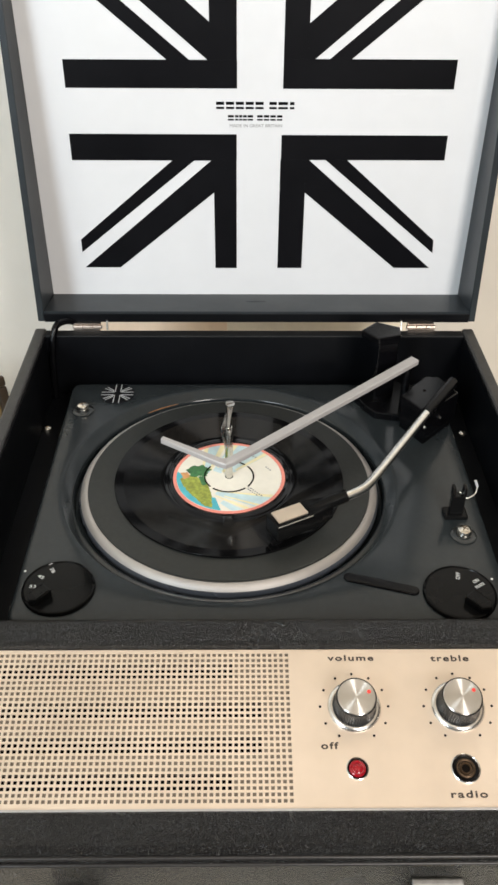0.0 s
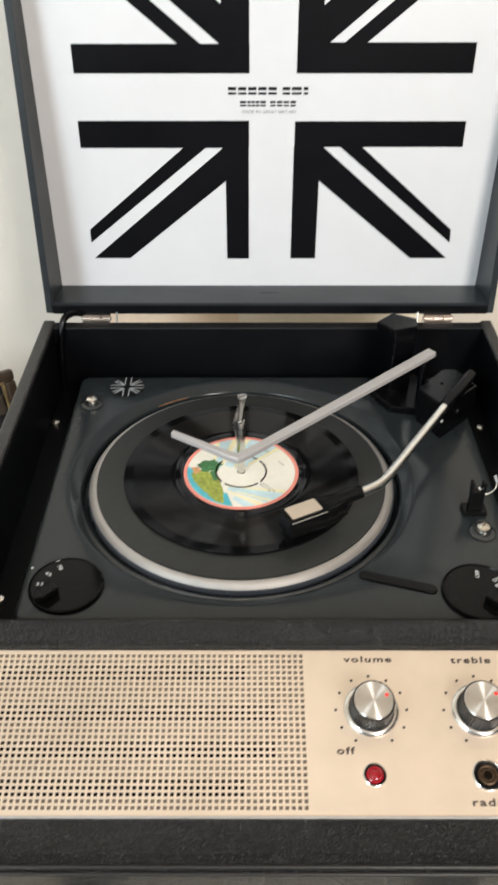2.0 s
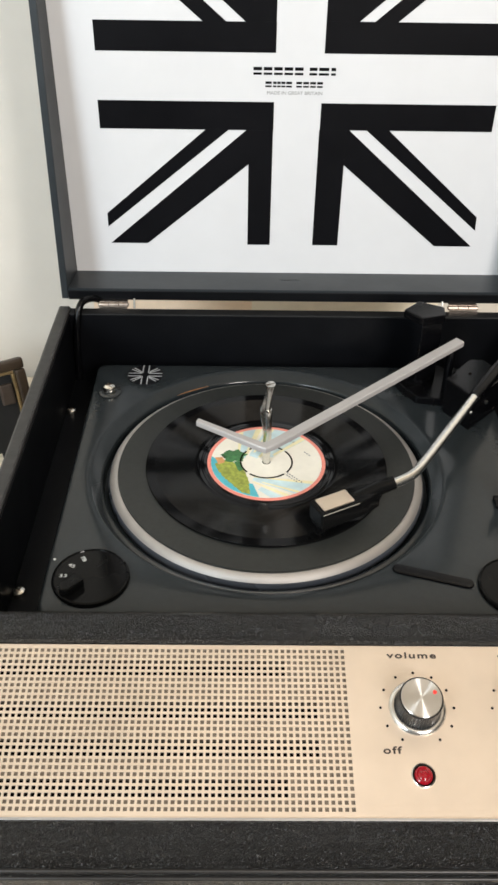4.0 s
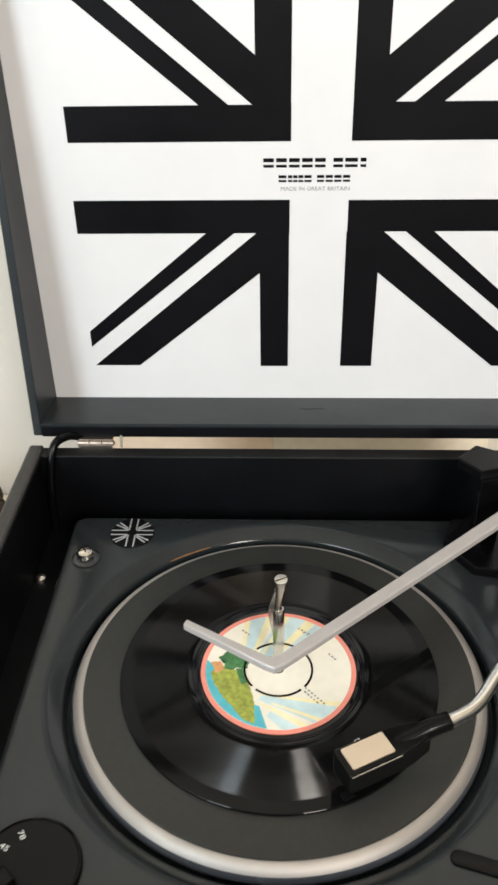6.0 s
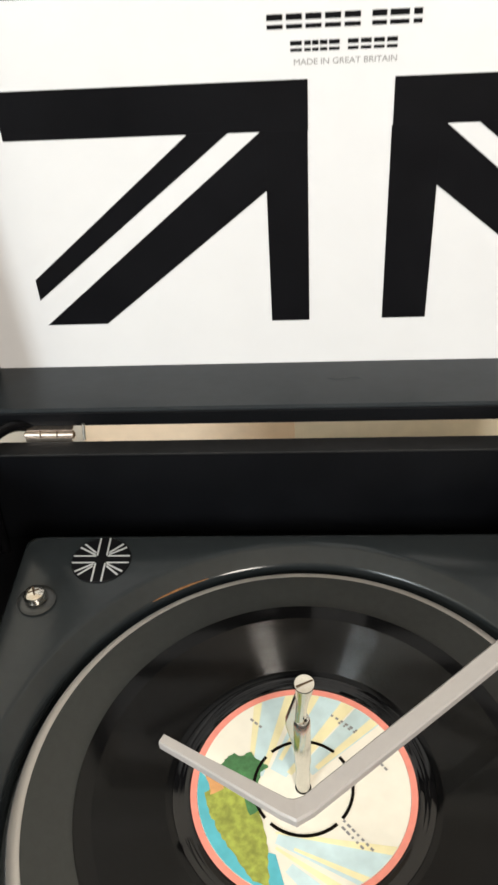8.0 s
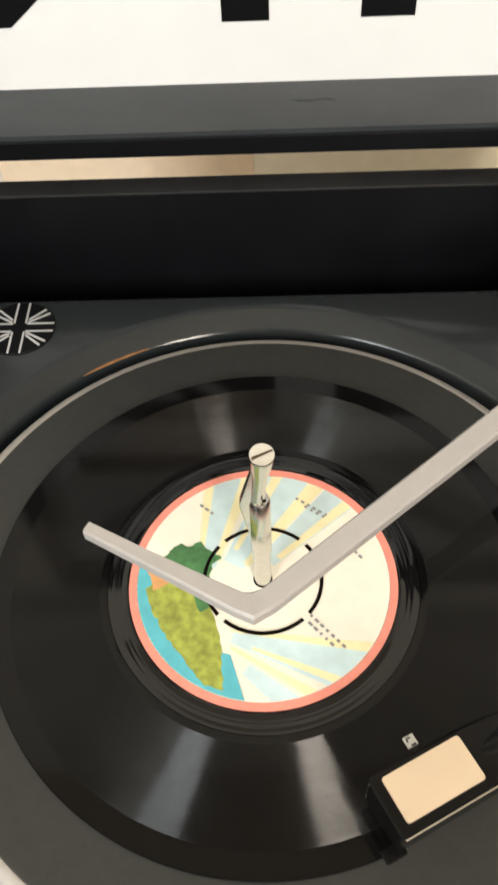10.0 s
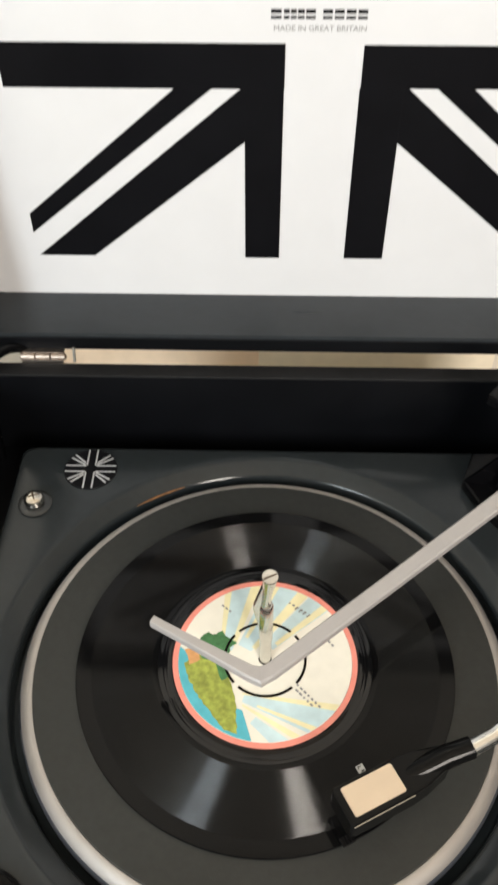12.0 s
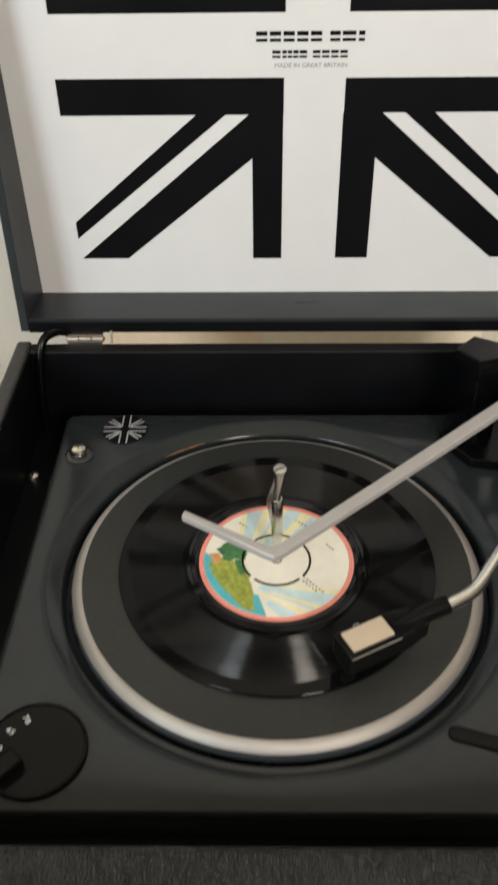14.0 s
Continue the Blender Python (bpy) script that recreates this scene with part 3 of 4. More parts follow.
# carrying handle on the front face
def handle():
    grip = part("handle", tube(bend([(-0.064, -0.3085, -0.0175), (-0.052, -0.3130, -0.0165), (0.014, -0.3150, -0.0170), (0.082, -0.3130, -0.0165), (0.094, -0.3085, -0.0175)]), 0.0062, 14), LEATHER, player, "padded black carrying handle", smooth=True)
    for x, dz in ((-0.0731, -0.0130), (0.1045, -0.0062)):
        rear = [(-0.3021, -0.034), (-0.3021, -0.0020), (-0.3034, -0.0008), (-0.3062, -0.0022), (-0.3078, -0.0060), (-0.3082, -0.0120), (-0.3120, -0.0150), (-0.3120, -0.0280), (-0.3080, -0.0310), (-0.3070, -0.034)]
        clip = part("handle_bracket", prism([(u, v + dz) for u, v in rear], "x", x - 0.0128, x + 0.0128, 0.0008), BRACKET_METAL, grip, "tarnished metal handle bracket")
        part("pin", tube([(x - 0.0134, -0.3100, -0.0215), (x + 0.0134, -0.3100, -0.0215)], 0.0026, 14), BRASS, clip)
        part("cover", block(x - 0.0118, x + 0.0118, -0.3108, -0.3085, -0.0118, -0.0085, 0.0008), BRASS, clip, "gold-toned lower lip")


handle()


# ---- lid ----
def make_lid():
    xa, xb, z0, z1 = -0.168, 0.2162, 0.0432, 0.378
    lid = part("lid", block(xa - 0.0056, xb + 0.0056, 0.2236, 0.230, 0.040, 0.386, 0.001), LEATHER, player, "open lid lined with white board")
    side = [(0.174, 0.040), (0.2234, 0.040), (0.2234, 0.386), (0.2005, 0.386)]
    for a, b in ((xa - 0.0058, xa), (xb, xb + 0.0058)):
        part("lid_side", prism(side, "x", a, b, 0.0009), LID_PAINT, lid)
    part("lid_bottom", prism([(0.1742, 0.0402), (0.1742, 0.0485), (0.176, 0.0492), (0.2218, 0.0434), (0.2218, 0.0402)], "x", xa + 0.0002, xb - 0.0002), LID_PAINT, lid)
    flange = bpy.data.objects["lid_bottom"]
    part("scuff", tube(bend([(0.012, 0.2035, 0.0452), (0.020, 0.2010, 0.0457), (0.029, 0.2030, 0.0453), (0.0345, 0.2010, 0.0456)]), [0.0003] + [0.0008] * 14 + [0.0003], 8), LID_PAINT, flange, "raised scuff in the paint", smooth=True)
    part("lid_edge", block(xa + 0.0002, xb - 0.0002, 0.1732, 0.1745, 0.0398, 0.0480, 0.0005), BLACK_PAINT, lid)
    part("lid_top", block(xa + 0.0002, xb - 0.0002, 0.2005, 0.2218, 0.378, 0.386, 0.0009), LID_PAINT, lid)
    board = part("lining_board", block(xa + 0.0002, xb - 0.0002, 0.2220, 0.2234, z0, z1), WHITE_BOARD, lid, "white board with a black flag print")
    lower_left = (((-0.1355, 0.0058), (0.1700, 0.1922)), (-0.0141, 0.0056), 0.0703, ((-0.0490, 0.1705), (-0.0302, 0.1705), (-0.1358, 0.0858), (-0.1358, 0.0980)),
                  ((-0.0155, 0.1705), (-0.0138, 0.1705), (-0.0138, 0.1422), (-0.1021, 0.0708), (-0.1345, 0.0708)))
    lower_right = (((0.0438, 0.1848), (0.1708, 0.1918)), (0.0434, 0.0657), 0.0705, ((0.1004, 0.1712), (0.0819, 0.1712), (0.1860, 0.0856), (0.1853, 0.0980)),
                   ((0.0676, 0.1712), (0.0655, 0.1712), (0.0655, 0.1424), (0.1518, 0.0708), (0.1848, 0.0708)))
    upper_left = (((-0.1340, 0.0062), (0.2290, 0.2508)), (-0.0157, 0.0060), 0.3507, ((-0.0499, 0.2503), (-0.0318, 0.2503), (-0.1358, 0.3361), (-0.1358, 0.3212)),
                  ((-0.0170, 0.2503), (-0.0150, 0.2503), (-0.0150, 0.2782), (-0.1030, 0.3507), (-0.1385, 0.3507)))
    upper_right = (((0.0439, 0.1842), (0.2290, 0.2518)), (0.0439, 0.0636), 0.3507, ((0.0980, 0.2513), (0.0804, 0.2513), (0.1860, 0.3384), (0.1860, 0.3239)),
                   ((0.0686, 0.2513), (0.0634, 0.2513), (0.0634, 0.2778), (0.1518, 0.3507), (0.1883, 0.3507)))
    for ((a, b), (c, d)), (p, q), end, thin, thick in (lower_left, lower_right, upper_left, upper_right):
        inner = c - 0.00002 if end < c else d + 0.00002
        bar, post = ((a, c), (b, c), (b, d), (a, d)), ((p, end), (q, end), (q, inner), (p, inner))
        for points, lift in ((bar, 0.0), (post, 0.0), (thin, 0.00006), (thick, 0.00010)):
            part("flag_stripe", prism(list(points), "y", 0.2217 - lift, 0.22195), PRINT_BLACK, board)
    # maker's name and type line as plain blocks
    def bars(x0, x1, z0, z1, gaps, mat):
        total = sum(gaps)
        w, x = (x1 - x0) / total, x0
        for g in gaps:
            if g > 0.5:
                for a, b in ((z0, z0 + (z1 - z0) * 0.30), (z0 + (z1 - z0) * 0.58, z1)):
                    part("maker_mark", block(x, x + w * g * 0.82, 0.2217, 0.22195, a, b), mat, board)
            x += w * g
    bars(-0.0112, 0.0545, 0.2128, 0.2186, (1.1, 1.1, 1.1, 1.1, 1.1, 0.45, 1.0, 1.3, 0.6), PRINT_BLACK)
    bars(-0.0015, 0.0450, 0.2036, 0.2079, (1.1, 0.6, 0.6, 0.7, 1.0, 0.45, 1, 1, 1, 1), PRINT_BLACK)
    lettering("MADE IN GREAT BRITAIN", 0.0026, 0.0440, TYPE_GREY, board, Matrix.Translation((0.0220, 0.2219, 0.1992)) @ pose(0, 0, 0, 90), heavy=0.00004)
    for x, sgn in ((-0.129, 1), (0.1725, -1)):
        h = part("hinge", tube([(x - 0.0132, 0.1695, 0.0372), (x + 0.0132, 0.1695, 0.0372)], 0.0012, 14), DARK_BRASS, lid, "tarnished metal butt hinge")
        for a, b in ((-0.0128, -0.0046), (-0.0042, 0.0042), (0.0046, 0.0128)):
            part("knuckle", lathe([(0.0013, a), (0.0021, a + 0.0002), (0.0021, b - 0.0002), (0.0013, b)], 18), HINGE_METAL, h, at=pose(x, 0.1695, 0.0372, 0, 90), smooth=True)
        part("leaf", block(x - 0.012, x + 0.012, 0.1665, 0.1676, 0.015, 0.0372, 0.0003), HINGE_METAL, h)
        part("leaf", block(x - 0.012, x + 0.012, 0.1700, 0.196, 0.0386, 0.0399, 0.0003), HINGE_METAL, h)
        part("hinge_pin", tube([(x + sgn * 0.0178, 0.1690, 0.0340), (x + sgn * 0.0178, 0.1720, 0.0420)], 0.0009, 10), NICKEL, h)
    return lid


make_lid()
part("cable", tube(bend([(-0.1605, 0.146, -0.024), (-0.1600, 0.148, 0.010), (-0.1570, 0.157, 0.044), (-0.148, 0.170, 0.0435), (-0.139, 0.1755, 0.038)], 6, 0.45), 0.0030, 14), SATIN_BLACK, player, "black cable running out past the hinge", smooth=True)

# ---- deck ----
DECK_L, DECK_R, DECK_F, DECK_B = -0.1412, 0.1862, -0.1442, 0.1358


def plate_edge(a, inset=0.0, r=0.006):
    """Distance from the spindle to the plate's rounded outline in the direction a."""
    l, rt, f, b = DECK_L + inset, DECK_R - inset, DECK_F + inset, DECK_B - inset
    ca, sa = math.cos(a), math.sin(a)
    d = min((rt if ca > 0 else l) / ca if abs(ca) > 1e-9 else 9, (b if sa > 0 else f) / sa if abs(sa) > 1e-9 else 9)
    x, y = d * ca, d * sa
    cx, cy = (rt - r if ca > 0 else l + r), (b - r if sa > 0 else f + r)
    if (x - cx) * ca > 0 and (y - cy) * sa > 0 and abs(x) > abs(cx) - 1e-9 and abs(y) > abs(cy) - 1e-9:
        t = ca * cx + sa * cy
        disc_ = t * t - (cx * cx + cy * cy - r * r)
        if disc_ > 0:
            d = t + math.sqrt(disc_)
    return d


def deck_plate():
    bm, n = bmesh.new(), 720
    rings = []
    for inset, dz in ((0.0, -0.0215), (0.0, -0.0035), (0.0004, -0.0018), (0.0014, -0.0005), (0.003, 0.0)):
        rings.append([bm.verts.new((plate_edge(2 * math.pi * k / n, inset) * math.cos(2 * math.pi * k / n), plate_edge(2 * math.pi * k / n, inset) * math.sin(2 * math.pi * k / n), Z_DECK + dz)) for k in range(n)])
    for r, dz in ((0.1300, 0.0), (0.1276, -0.0001), (0.1264, -0.0007), (0.1205, -0.0048), (0.1194, -0.0056), (0.1189, -0.0068), (0.1187, -0.0090), (0.1186, -0.0130), (0.1180, -0.0150), (0.1160, -0.0158), (0.02, -0.0158)):
        rings.append([bm.verts.new((r * math.cos(2 * math.pi * k / n), r * math.sin(2 * math.pi * k / n), Z_DECK + dz)) for k in range(n)])
    for a, b in zip(rings, rings[1:]):
        for k in range(n):
            j = (k + 1) % n
            bm.faces.new((a[k], a[j], b[j], b[k]))
    return part("deck_plate", bm, DECK, player, "slate grey enamelled deck plate with a round well", smooth=True)


deck = deck_plate()
# Thin copper-coloured arc along the back of the well edge.
_arc = []
for k in range(28):
    _t, _w = radians(112.5 + k * 0.52), 0.25 + 0.75 * math.sin(math.pi * (k + 0.5) / 28)
    _arc.append((0.1196 * math.cos(_t), 0.1196 * math.sin(_t), Z_DECK - 0.0055, 0.00055 * _w))
part("copper_arc", tube([p[:3] for p in _arc], [p[3] for p in _arc], 8), COPPER, deck, "thin copper-coloured arc along the well edge", smooth=True)


def cross_screw(x, y, z, r, parent, washer=True, turn=0.3, mat=None):
    """Domed cross-head screw; a dark cross laid on the head stands in for the recess shade."""
    at = pose(x, y, z, 0, 0, math.degrees(turn))
    head = part("screw", lathe([(0, 0), (r, 0), (r * 1.02, r * 0.25), (r * 0.86, r * 0.62), (r * 0.5, r * 0.82), (0.0, r * 0.86)], 28), mat or SCREW_METAL, parent, at=at, smooth=True)
    for a in (0, 90):
        part("cross_shade", block(-r * 0.5, r * 0.5, -r * 0.075, r * 0.075, r * 0.66, r * 0.872), DARK_BRASS, head, at=at @ pose(0, 0, 0, 0, 0, a))
    if washer:
        part("washer", lathe([(r * 0.9, 0), (r * 1.65, 0), (r * 1.7, 0.0007), (r * 1.5, 0.0013), (r * 0.9, 0.0013)], 36), CLEAR_GREY, head, "smoky plastic washer", at=pose(x, y, z - 0.0028), smooth=True)
        part("collar", lathe([(r * 0.8, -0.003), (r * 0.8, 0)], 24), NICKEL, head, at=at, smooth=True)


cross_screw(-0.1257, 0.0920, Z_DECK + 0.003, 0.0054, deck, True, 0.4)
cross_screw(0.1672, -0.0650, Z_DECK + 0.003, 0.0054, deck, True, 0.9)
for x, y, a in ((-0.1600, 0.0955, 0.3), (-0.1606, -0.1072, 0.8), (0.2025, 0.0880, 0.5)):
    cross_screw(x, y, -0.0243, 0.0042, player, False, a, SCREW_METAL)
_a = math.atan2(-0.0141, 0.0467)
_slot = [(0.0815 + 0.0038 * math.cos(_a + radians(90 + k * 15)), -0.1060 + 0.0038 * math.sin(_a + radians(90 + k * 15))) for k in range(13)]
_slot += [(0.1228 + 0.0038 * math.cos(_a + radians(-90 + k * 15)), -0.1184 + 0.0038 * math.sin(_a + radians(-90 + k * 15))) for k in range(13)]
part("lever_cover", prism(_slot, "z", Z_DECK - 0.001, Z_DECK + 0.0016, 0.0010, 3), SATIN_BLACK, deck, "raised black lever cover", smooth=True)
for x, y in ((-0.1366, -0.0991), (0.1772, -0.1076)):
    part("index_dot", disc(0.0008, Z_DECK + 0.0001, Z_DECK + 0.0003, (x, y), 14), WHITE_PRINT, deck)


def badge():
    cx, cy, r = -0.0992, 0.1178, 0.0148
    b = part("badge", disc(r, Z_DECK, Z_DECK + 0.0007, (cx, cy), 48, 0.0003), PRINT_BLACK, deck, "round badge with a silver and black flag")
    z0, z1 = Z_DECK + 0.0008, Z_DECK + 0.0010

    def stroke(p, q, w):
        d = (Vector(q) - Vector(p)).normalized()
        s = Vector((-d.y, d.x)) * w / 2
        pts = [Vector(p) + s, Vector(p) - s, Vector(q) - s, Vector(q) + s]
        part("badge_line", prism([(cx + v.x, cy + v.y) for v in pts], "z", z0, z1), SILVER_PRINT, b)

    for sx in (1, -1):
        for sy in (1, -1):
            stroke((sx * 0.0024, sy * 0.0026), (sx * 0.0024, sy * 0.0143), 0.0008)
            stroke((sx * 0.0029, sy * 0.0022), (sx * 0.0142, sy * 0.0022), 0.0008)
            stroke((sx * 0.0034, sy * 0.0030), (sx * 0.0118, sy * 0.0080), 0.0009)
            stroke((sx * 0.0034, sy * 0.0044), (sx * 0.0098, sy * 0.0102), 0.0009)


badge()


def selector(cx, cy, turn, reach, size_, numerals):
    """Flat round selector dial with a raised pointer."""
    at = Matrix.Translation((cx, cy, Z_DECK))
    d = part("selector_dial", lathe([(0.0240, 0), (0.0242, 0.0012), (0.0236, 0.0026), (0.0226, 0.0030), (0.0222, 0.0024), (0, 0.0024)], 72), GLOSS_BLACK, deck, "glossy black selector dial with white figures", at, True)
    ptr = prism([(-0.0045, -0.004), (-0.0045, 0.010), (0.0, 0.0145), (0.0060, 0.011), (0.0060, -0.004)], "z", 0.0024, 0.0085, 0.0012)
    part("pointer", ptr, GLOSS_BLACK, d, "raised black pointer", at @ Matrix.Translation((reach * math.cos(turn), reach * math.sin(turn), 0)) @ pose(0, 0, 0, 0, 0, math.degrees(turn) - 90) @ Matrix.Diagonal((size_, size_, 1, 1)))
    for text, x, y, size, width, a in numerals:
        lettering(text, size, width, WHITE_PRINT, d, Matrix.Translation((x, y, Z_DECK + 0.00255)) @ pose(0, 0, 0, 0, 0, a), bold=0.00001, heavy=0.00002)


selector(-0.1112, -0.1157, radians(228), 0.0112, 0.85, (("16", -0.1272, -0.1250, 0.0026, 0.0042, 25), ("33", -0.1281, -0.1158, 0.0026, 0.0046, 0), ("45", -0.1243, -0.1070, 0.0026, 0.0046, -28), ("78", -0.1178, -0.1010, 0.0026, 0.0046, -55)))
selector(0.1527, -0.1213, radians(310), 0.011, 0.95, (("OFF", 0.1543, -0.1068, 0.0027, 0.0066, 78), ("ON", 0.1652, -0.1118, 0.0027, 0.0046, 32), ("MAN", 0.1668, -0.1158, 0.0027, 0.0070, 32)))

# ---- platter ----
platter = part("platter", lathe([(0.1070, -0.0050), (0.1078, -0.0041), (0.1091, -0.0040), (0.1109, -0.0047), (0.1126, -0.0060), (0.1136, -0.0075)], 180), RIM, player, "satin aluminium platter rim", smooth=True)
part("skirt", lathe([(0.1136, -0.0075), (0.1143, -0.0086), (0.1147, -0.0104), (0.1147, -0.0122), (0.1140, -0.0134), (0.1132, -0.0165), (0.02, -0.0166)], 120), SKIRT, platter, "dark slate lower skirt", smooth=True)
mat_profile = [(0.004, -0.0028), (0.048, -0.0028), (0.050, -0.0022), (0.0885, -0.0022), (0.0900, -0.0027), (0.1060, -0.0022), (0.1074, -0.0026), (0.1078, -0.0044)]
part("rubber_mat", lathe(mat_profile, 150), RUBBER, platter, "dark rubber mat", smooth=True)

spindle = part("spindle", lathe([(0, -0.002), (0.0027, -0.002), (0.0027, 0.0175), (0.0031, 0.0190), (0.0031, 0.0455), (0.0027, 0.0470), (0, 0.0472)], 28), STEEL, player, "bright steel record spindle with a slotted head", smooth=True)
part("neck", tube([(-0.0004, 0, 0.0465), (-0.0002, -0.0001, 0.0520), (0.0004, -0.0003, 0.0580), (0.0009, -0.0005, 0.0630), (0.0012, -0.0006, 0.0672)], [0.0023, 0.0021, 0.0022, 0.0028, 0.0033], 24), STEEL, spindle, smooth=True)
part("head", lathe([(0, -0.0006), (0.0033, -0.0006), (0.0035, 0.0001), (0.0033, 0.0007), (0, 0.0008)], 28), STEEL, spindle, "slotted head", pose(0.0012, -0.0006, 0.0676, 8), True)
# Dark bar laid on the head as the shade of its groove.
part("head_bar_shade", block(-0.0030, 0.0030, -0.0003, 0.0003, 0.0006, 0.00095), DARK_BRASS, spindle, at=pose(0.0012, -0.0006, 0.0676, 8, 0, 25))
part("latch", prism([(-0.0024, 0.0240), (-0.0056, 0.0440), (-0.0056, 0.0462), (-0.0020, 0.0605), (-0.0008, 0.0600), (-0.0010, 0.0240)], "y", -0.0012, 0.0012, 0.0003), STEEL, spindle, "thin steel record latch")
# Dark disc laid on the steel as a small hole's shade.
part("hole_shade", disc(0.0006, 0.0, 0.0004, (0, 0), 12), VOID, spindle, at=pose(0.0014, -0.0020, 0.0490, 90))


# ---- overarm ----
def overarm():
    line = [Vector(p) for p in ((-0.0490, -0.0040, 0.0385), (-0.0330, -0.0122, 0.0370), (-0.0062, -0.0256, 0.0342), (-0.0022, -0.0268, 0.0340), (0.0022, -0.0246, 0.0343), (0.0520, 0.0150, 0.0381), (0.1030, 0.0560, 0.0420), (0.1535, 0.0968, 0.0460))]
    width = [0.0038, 0.0043, 0.0062, 0.0076, 0.0067, 0.0073, 0.0080, 0.0088]
    bm, rings = bmesh.new(), []
    for i, p in enumerate(line):
        a = (line[i] - line[i - 1]).normalized() if i else (line[1] - line[0]).normalized()
        b = (line[i + 1] - line[i]).normalized() if i + 1 < len(line) else a
        na, nb = Vector((-a.y, a.x, 0)).normalized(), Vector((-b.y, b.x, 0)).normalized()
        m = (na + nb).normalized()
        m = m / max(0.35, m.dot(na)) * width[i] / 2
        h = 0.0021
        prof = [(-1, -h), (1, -h), (1, h * 0.55), (0.8, h), (-0.8, h), (-1, h * 0.55)]
        rings.append([bm.verts.new(p + m * u + Vector((0, 0, w))) for u, w in prof])
    for a, b in zip(rings, rings[1:]):
        for k in range(6):
            j = (k + 1) % 6
            bm.faces.new((a[k], a[j], b[j], b[k]))
    bm.faces.new(rings[0][::-1])
    bm.faces.new(rings[-1])
    arm = part("overarm", bm, PLASTIC_GREY, player, "cranked silver-grey record steadying arm")
    part("pivot_post", tube([(0.1475, 0.0922, Z_DECK), (0.1475, 0.0922, 0.0445)], 0.0032, 16), SATIN_BLACK, arm)
    return arm


overarm()

# ---- changer tower and tonearm ----
tower = part("changer_tower", prism([(0.1230, 0.0995), (0.1405, 0.1048), (0.1420, 0.1172), (0.1300, 0.1215), (0.1262, 0.1120)], "z", Z_DECK, 0.0585, 0.0010), SATIN_BLACK, player, "black plastic changer tower")
part("cap", prism([(0.1098, 0.1130), (0.1222, 0.0980), (0.1412, 0.1040), (0.1428, 0.1180), (0.1240, 0.1275)], "z", 0.0587, 0.0655, 0.0012), SATIN_BLACK, tower, "overhanging pointed black cap")
part("tower_foot", prism([(0.1075, 0.1080), (0.1135, 0.0930), (0.1220, 0.0800), (0.1500, 0.0740), (0.1650, 0.1000), (0.1500, 0.1290), (0.1160, 0.1290)], "z", Z_DECK, 0.0050, 0.0012), SATIN_BLACK, tower)
part("rib", prism([(-0.0180, 0.0050), (0.0, 0.0050), (0.0, 0.0400), (-0.0020, 0.0400), (-0.0045, 0.0270)], "y", -0.0008, 0.0008), SATIN_BLACK, tower, "slanting black rib", pose(0.1262, 0.1045, 0, 0, 0, -11))
part("arm_collar", tube([(0.1290, 0.1085, 0.0050), (0.1290, 0.1085, 0.0085)], 0.0098, 20), SATIN_BLACK, tower)
housing = part("tonearm_housing", prism([(0.1400, 0.0685), (0.1560, 0.0415), (0.1880, 0.0720), (0.1760, 0.0970), (0.1650, 0.0980)], "z", 0.004, 0.0300, 0.0016), SATIN_BLACK, player, "angular black tonearm pivot housing")
# Dark disc laid on the housing top as a hole's shade.
part("hole_shade", disc(0.0013, 0.0299, 0.0303, (0.1600, 0.0750), 16), VOID, housing)
part("base", prism([(0.1420, 0.0690), (0.1570, 0.0440), (0.1840, 0.0710), (0.1720, 0.0940)], "z", Z_DECK, 0.0045), SATIN_BLACK, housing)
for x, y in ((0.1560, 0.0425), (0.1712, 0.0560)):
    part("pivot_screw", disc(0.0016, 0, 0.0012, (0, 0), 14), CHROME, housing, at=pose(x, y, 0.016, 90, 0, 45))
ARM = [(0.1555, 0.0405, 0.0318), (0.1040, -0.0355, 0.0257), (0.0962, -0.0445, 0.0245), (0.0835, -0.0510, 0.0232)]
tonearm = part("tonearm", tube(bend(ARM, 8, 0.42), 0.0034, 20), ARM_METAL, player, "bent chrome tonearm tube", smooth=True)
part("sleeve", tube([(0.1835, 0.0800, 0.0352), (0.1700, 0.0605, 0.0336), (0.1553, 0.0402, 0.0318)], [0.0046, 0.0048, 0.0043], 18), SATIN_BLACK, tonearm, "black rear sleeve", smooth=True)


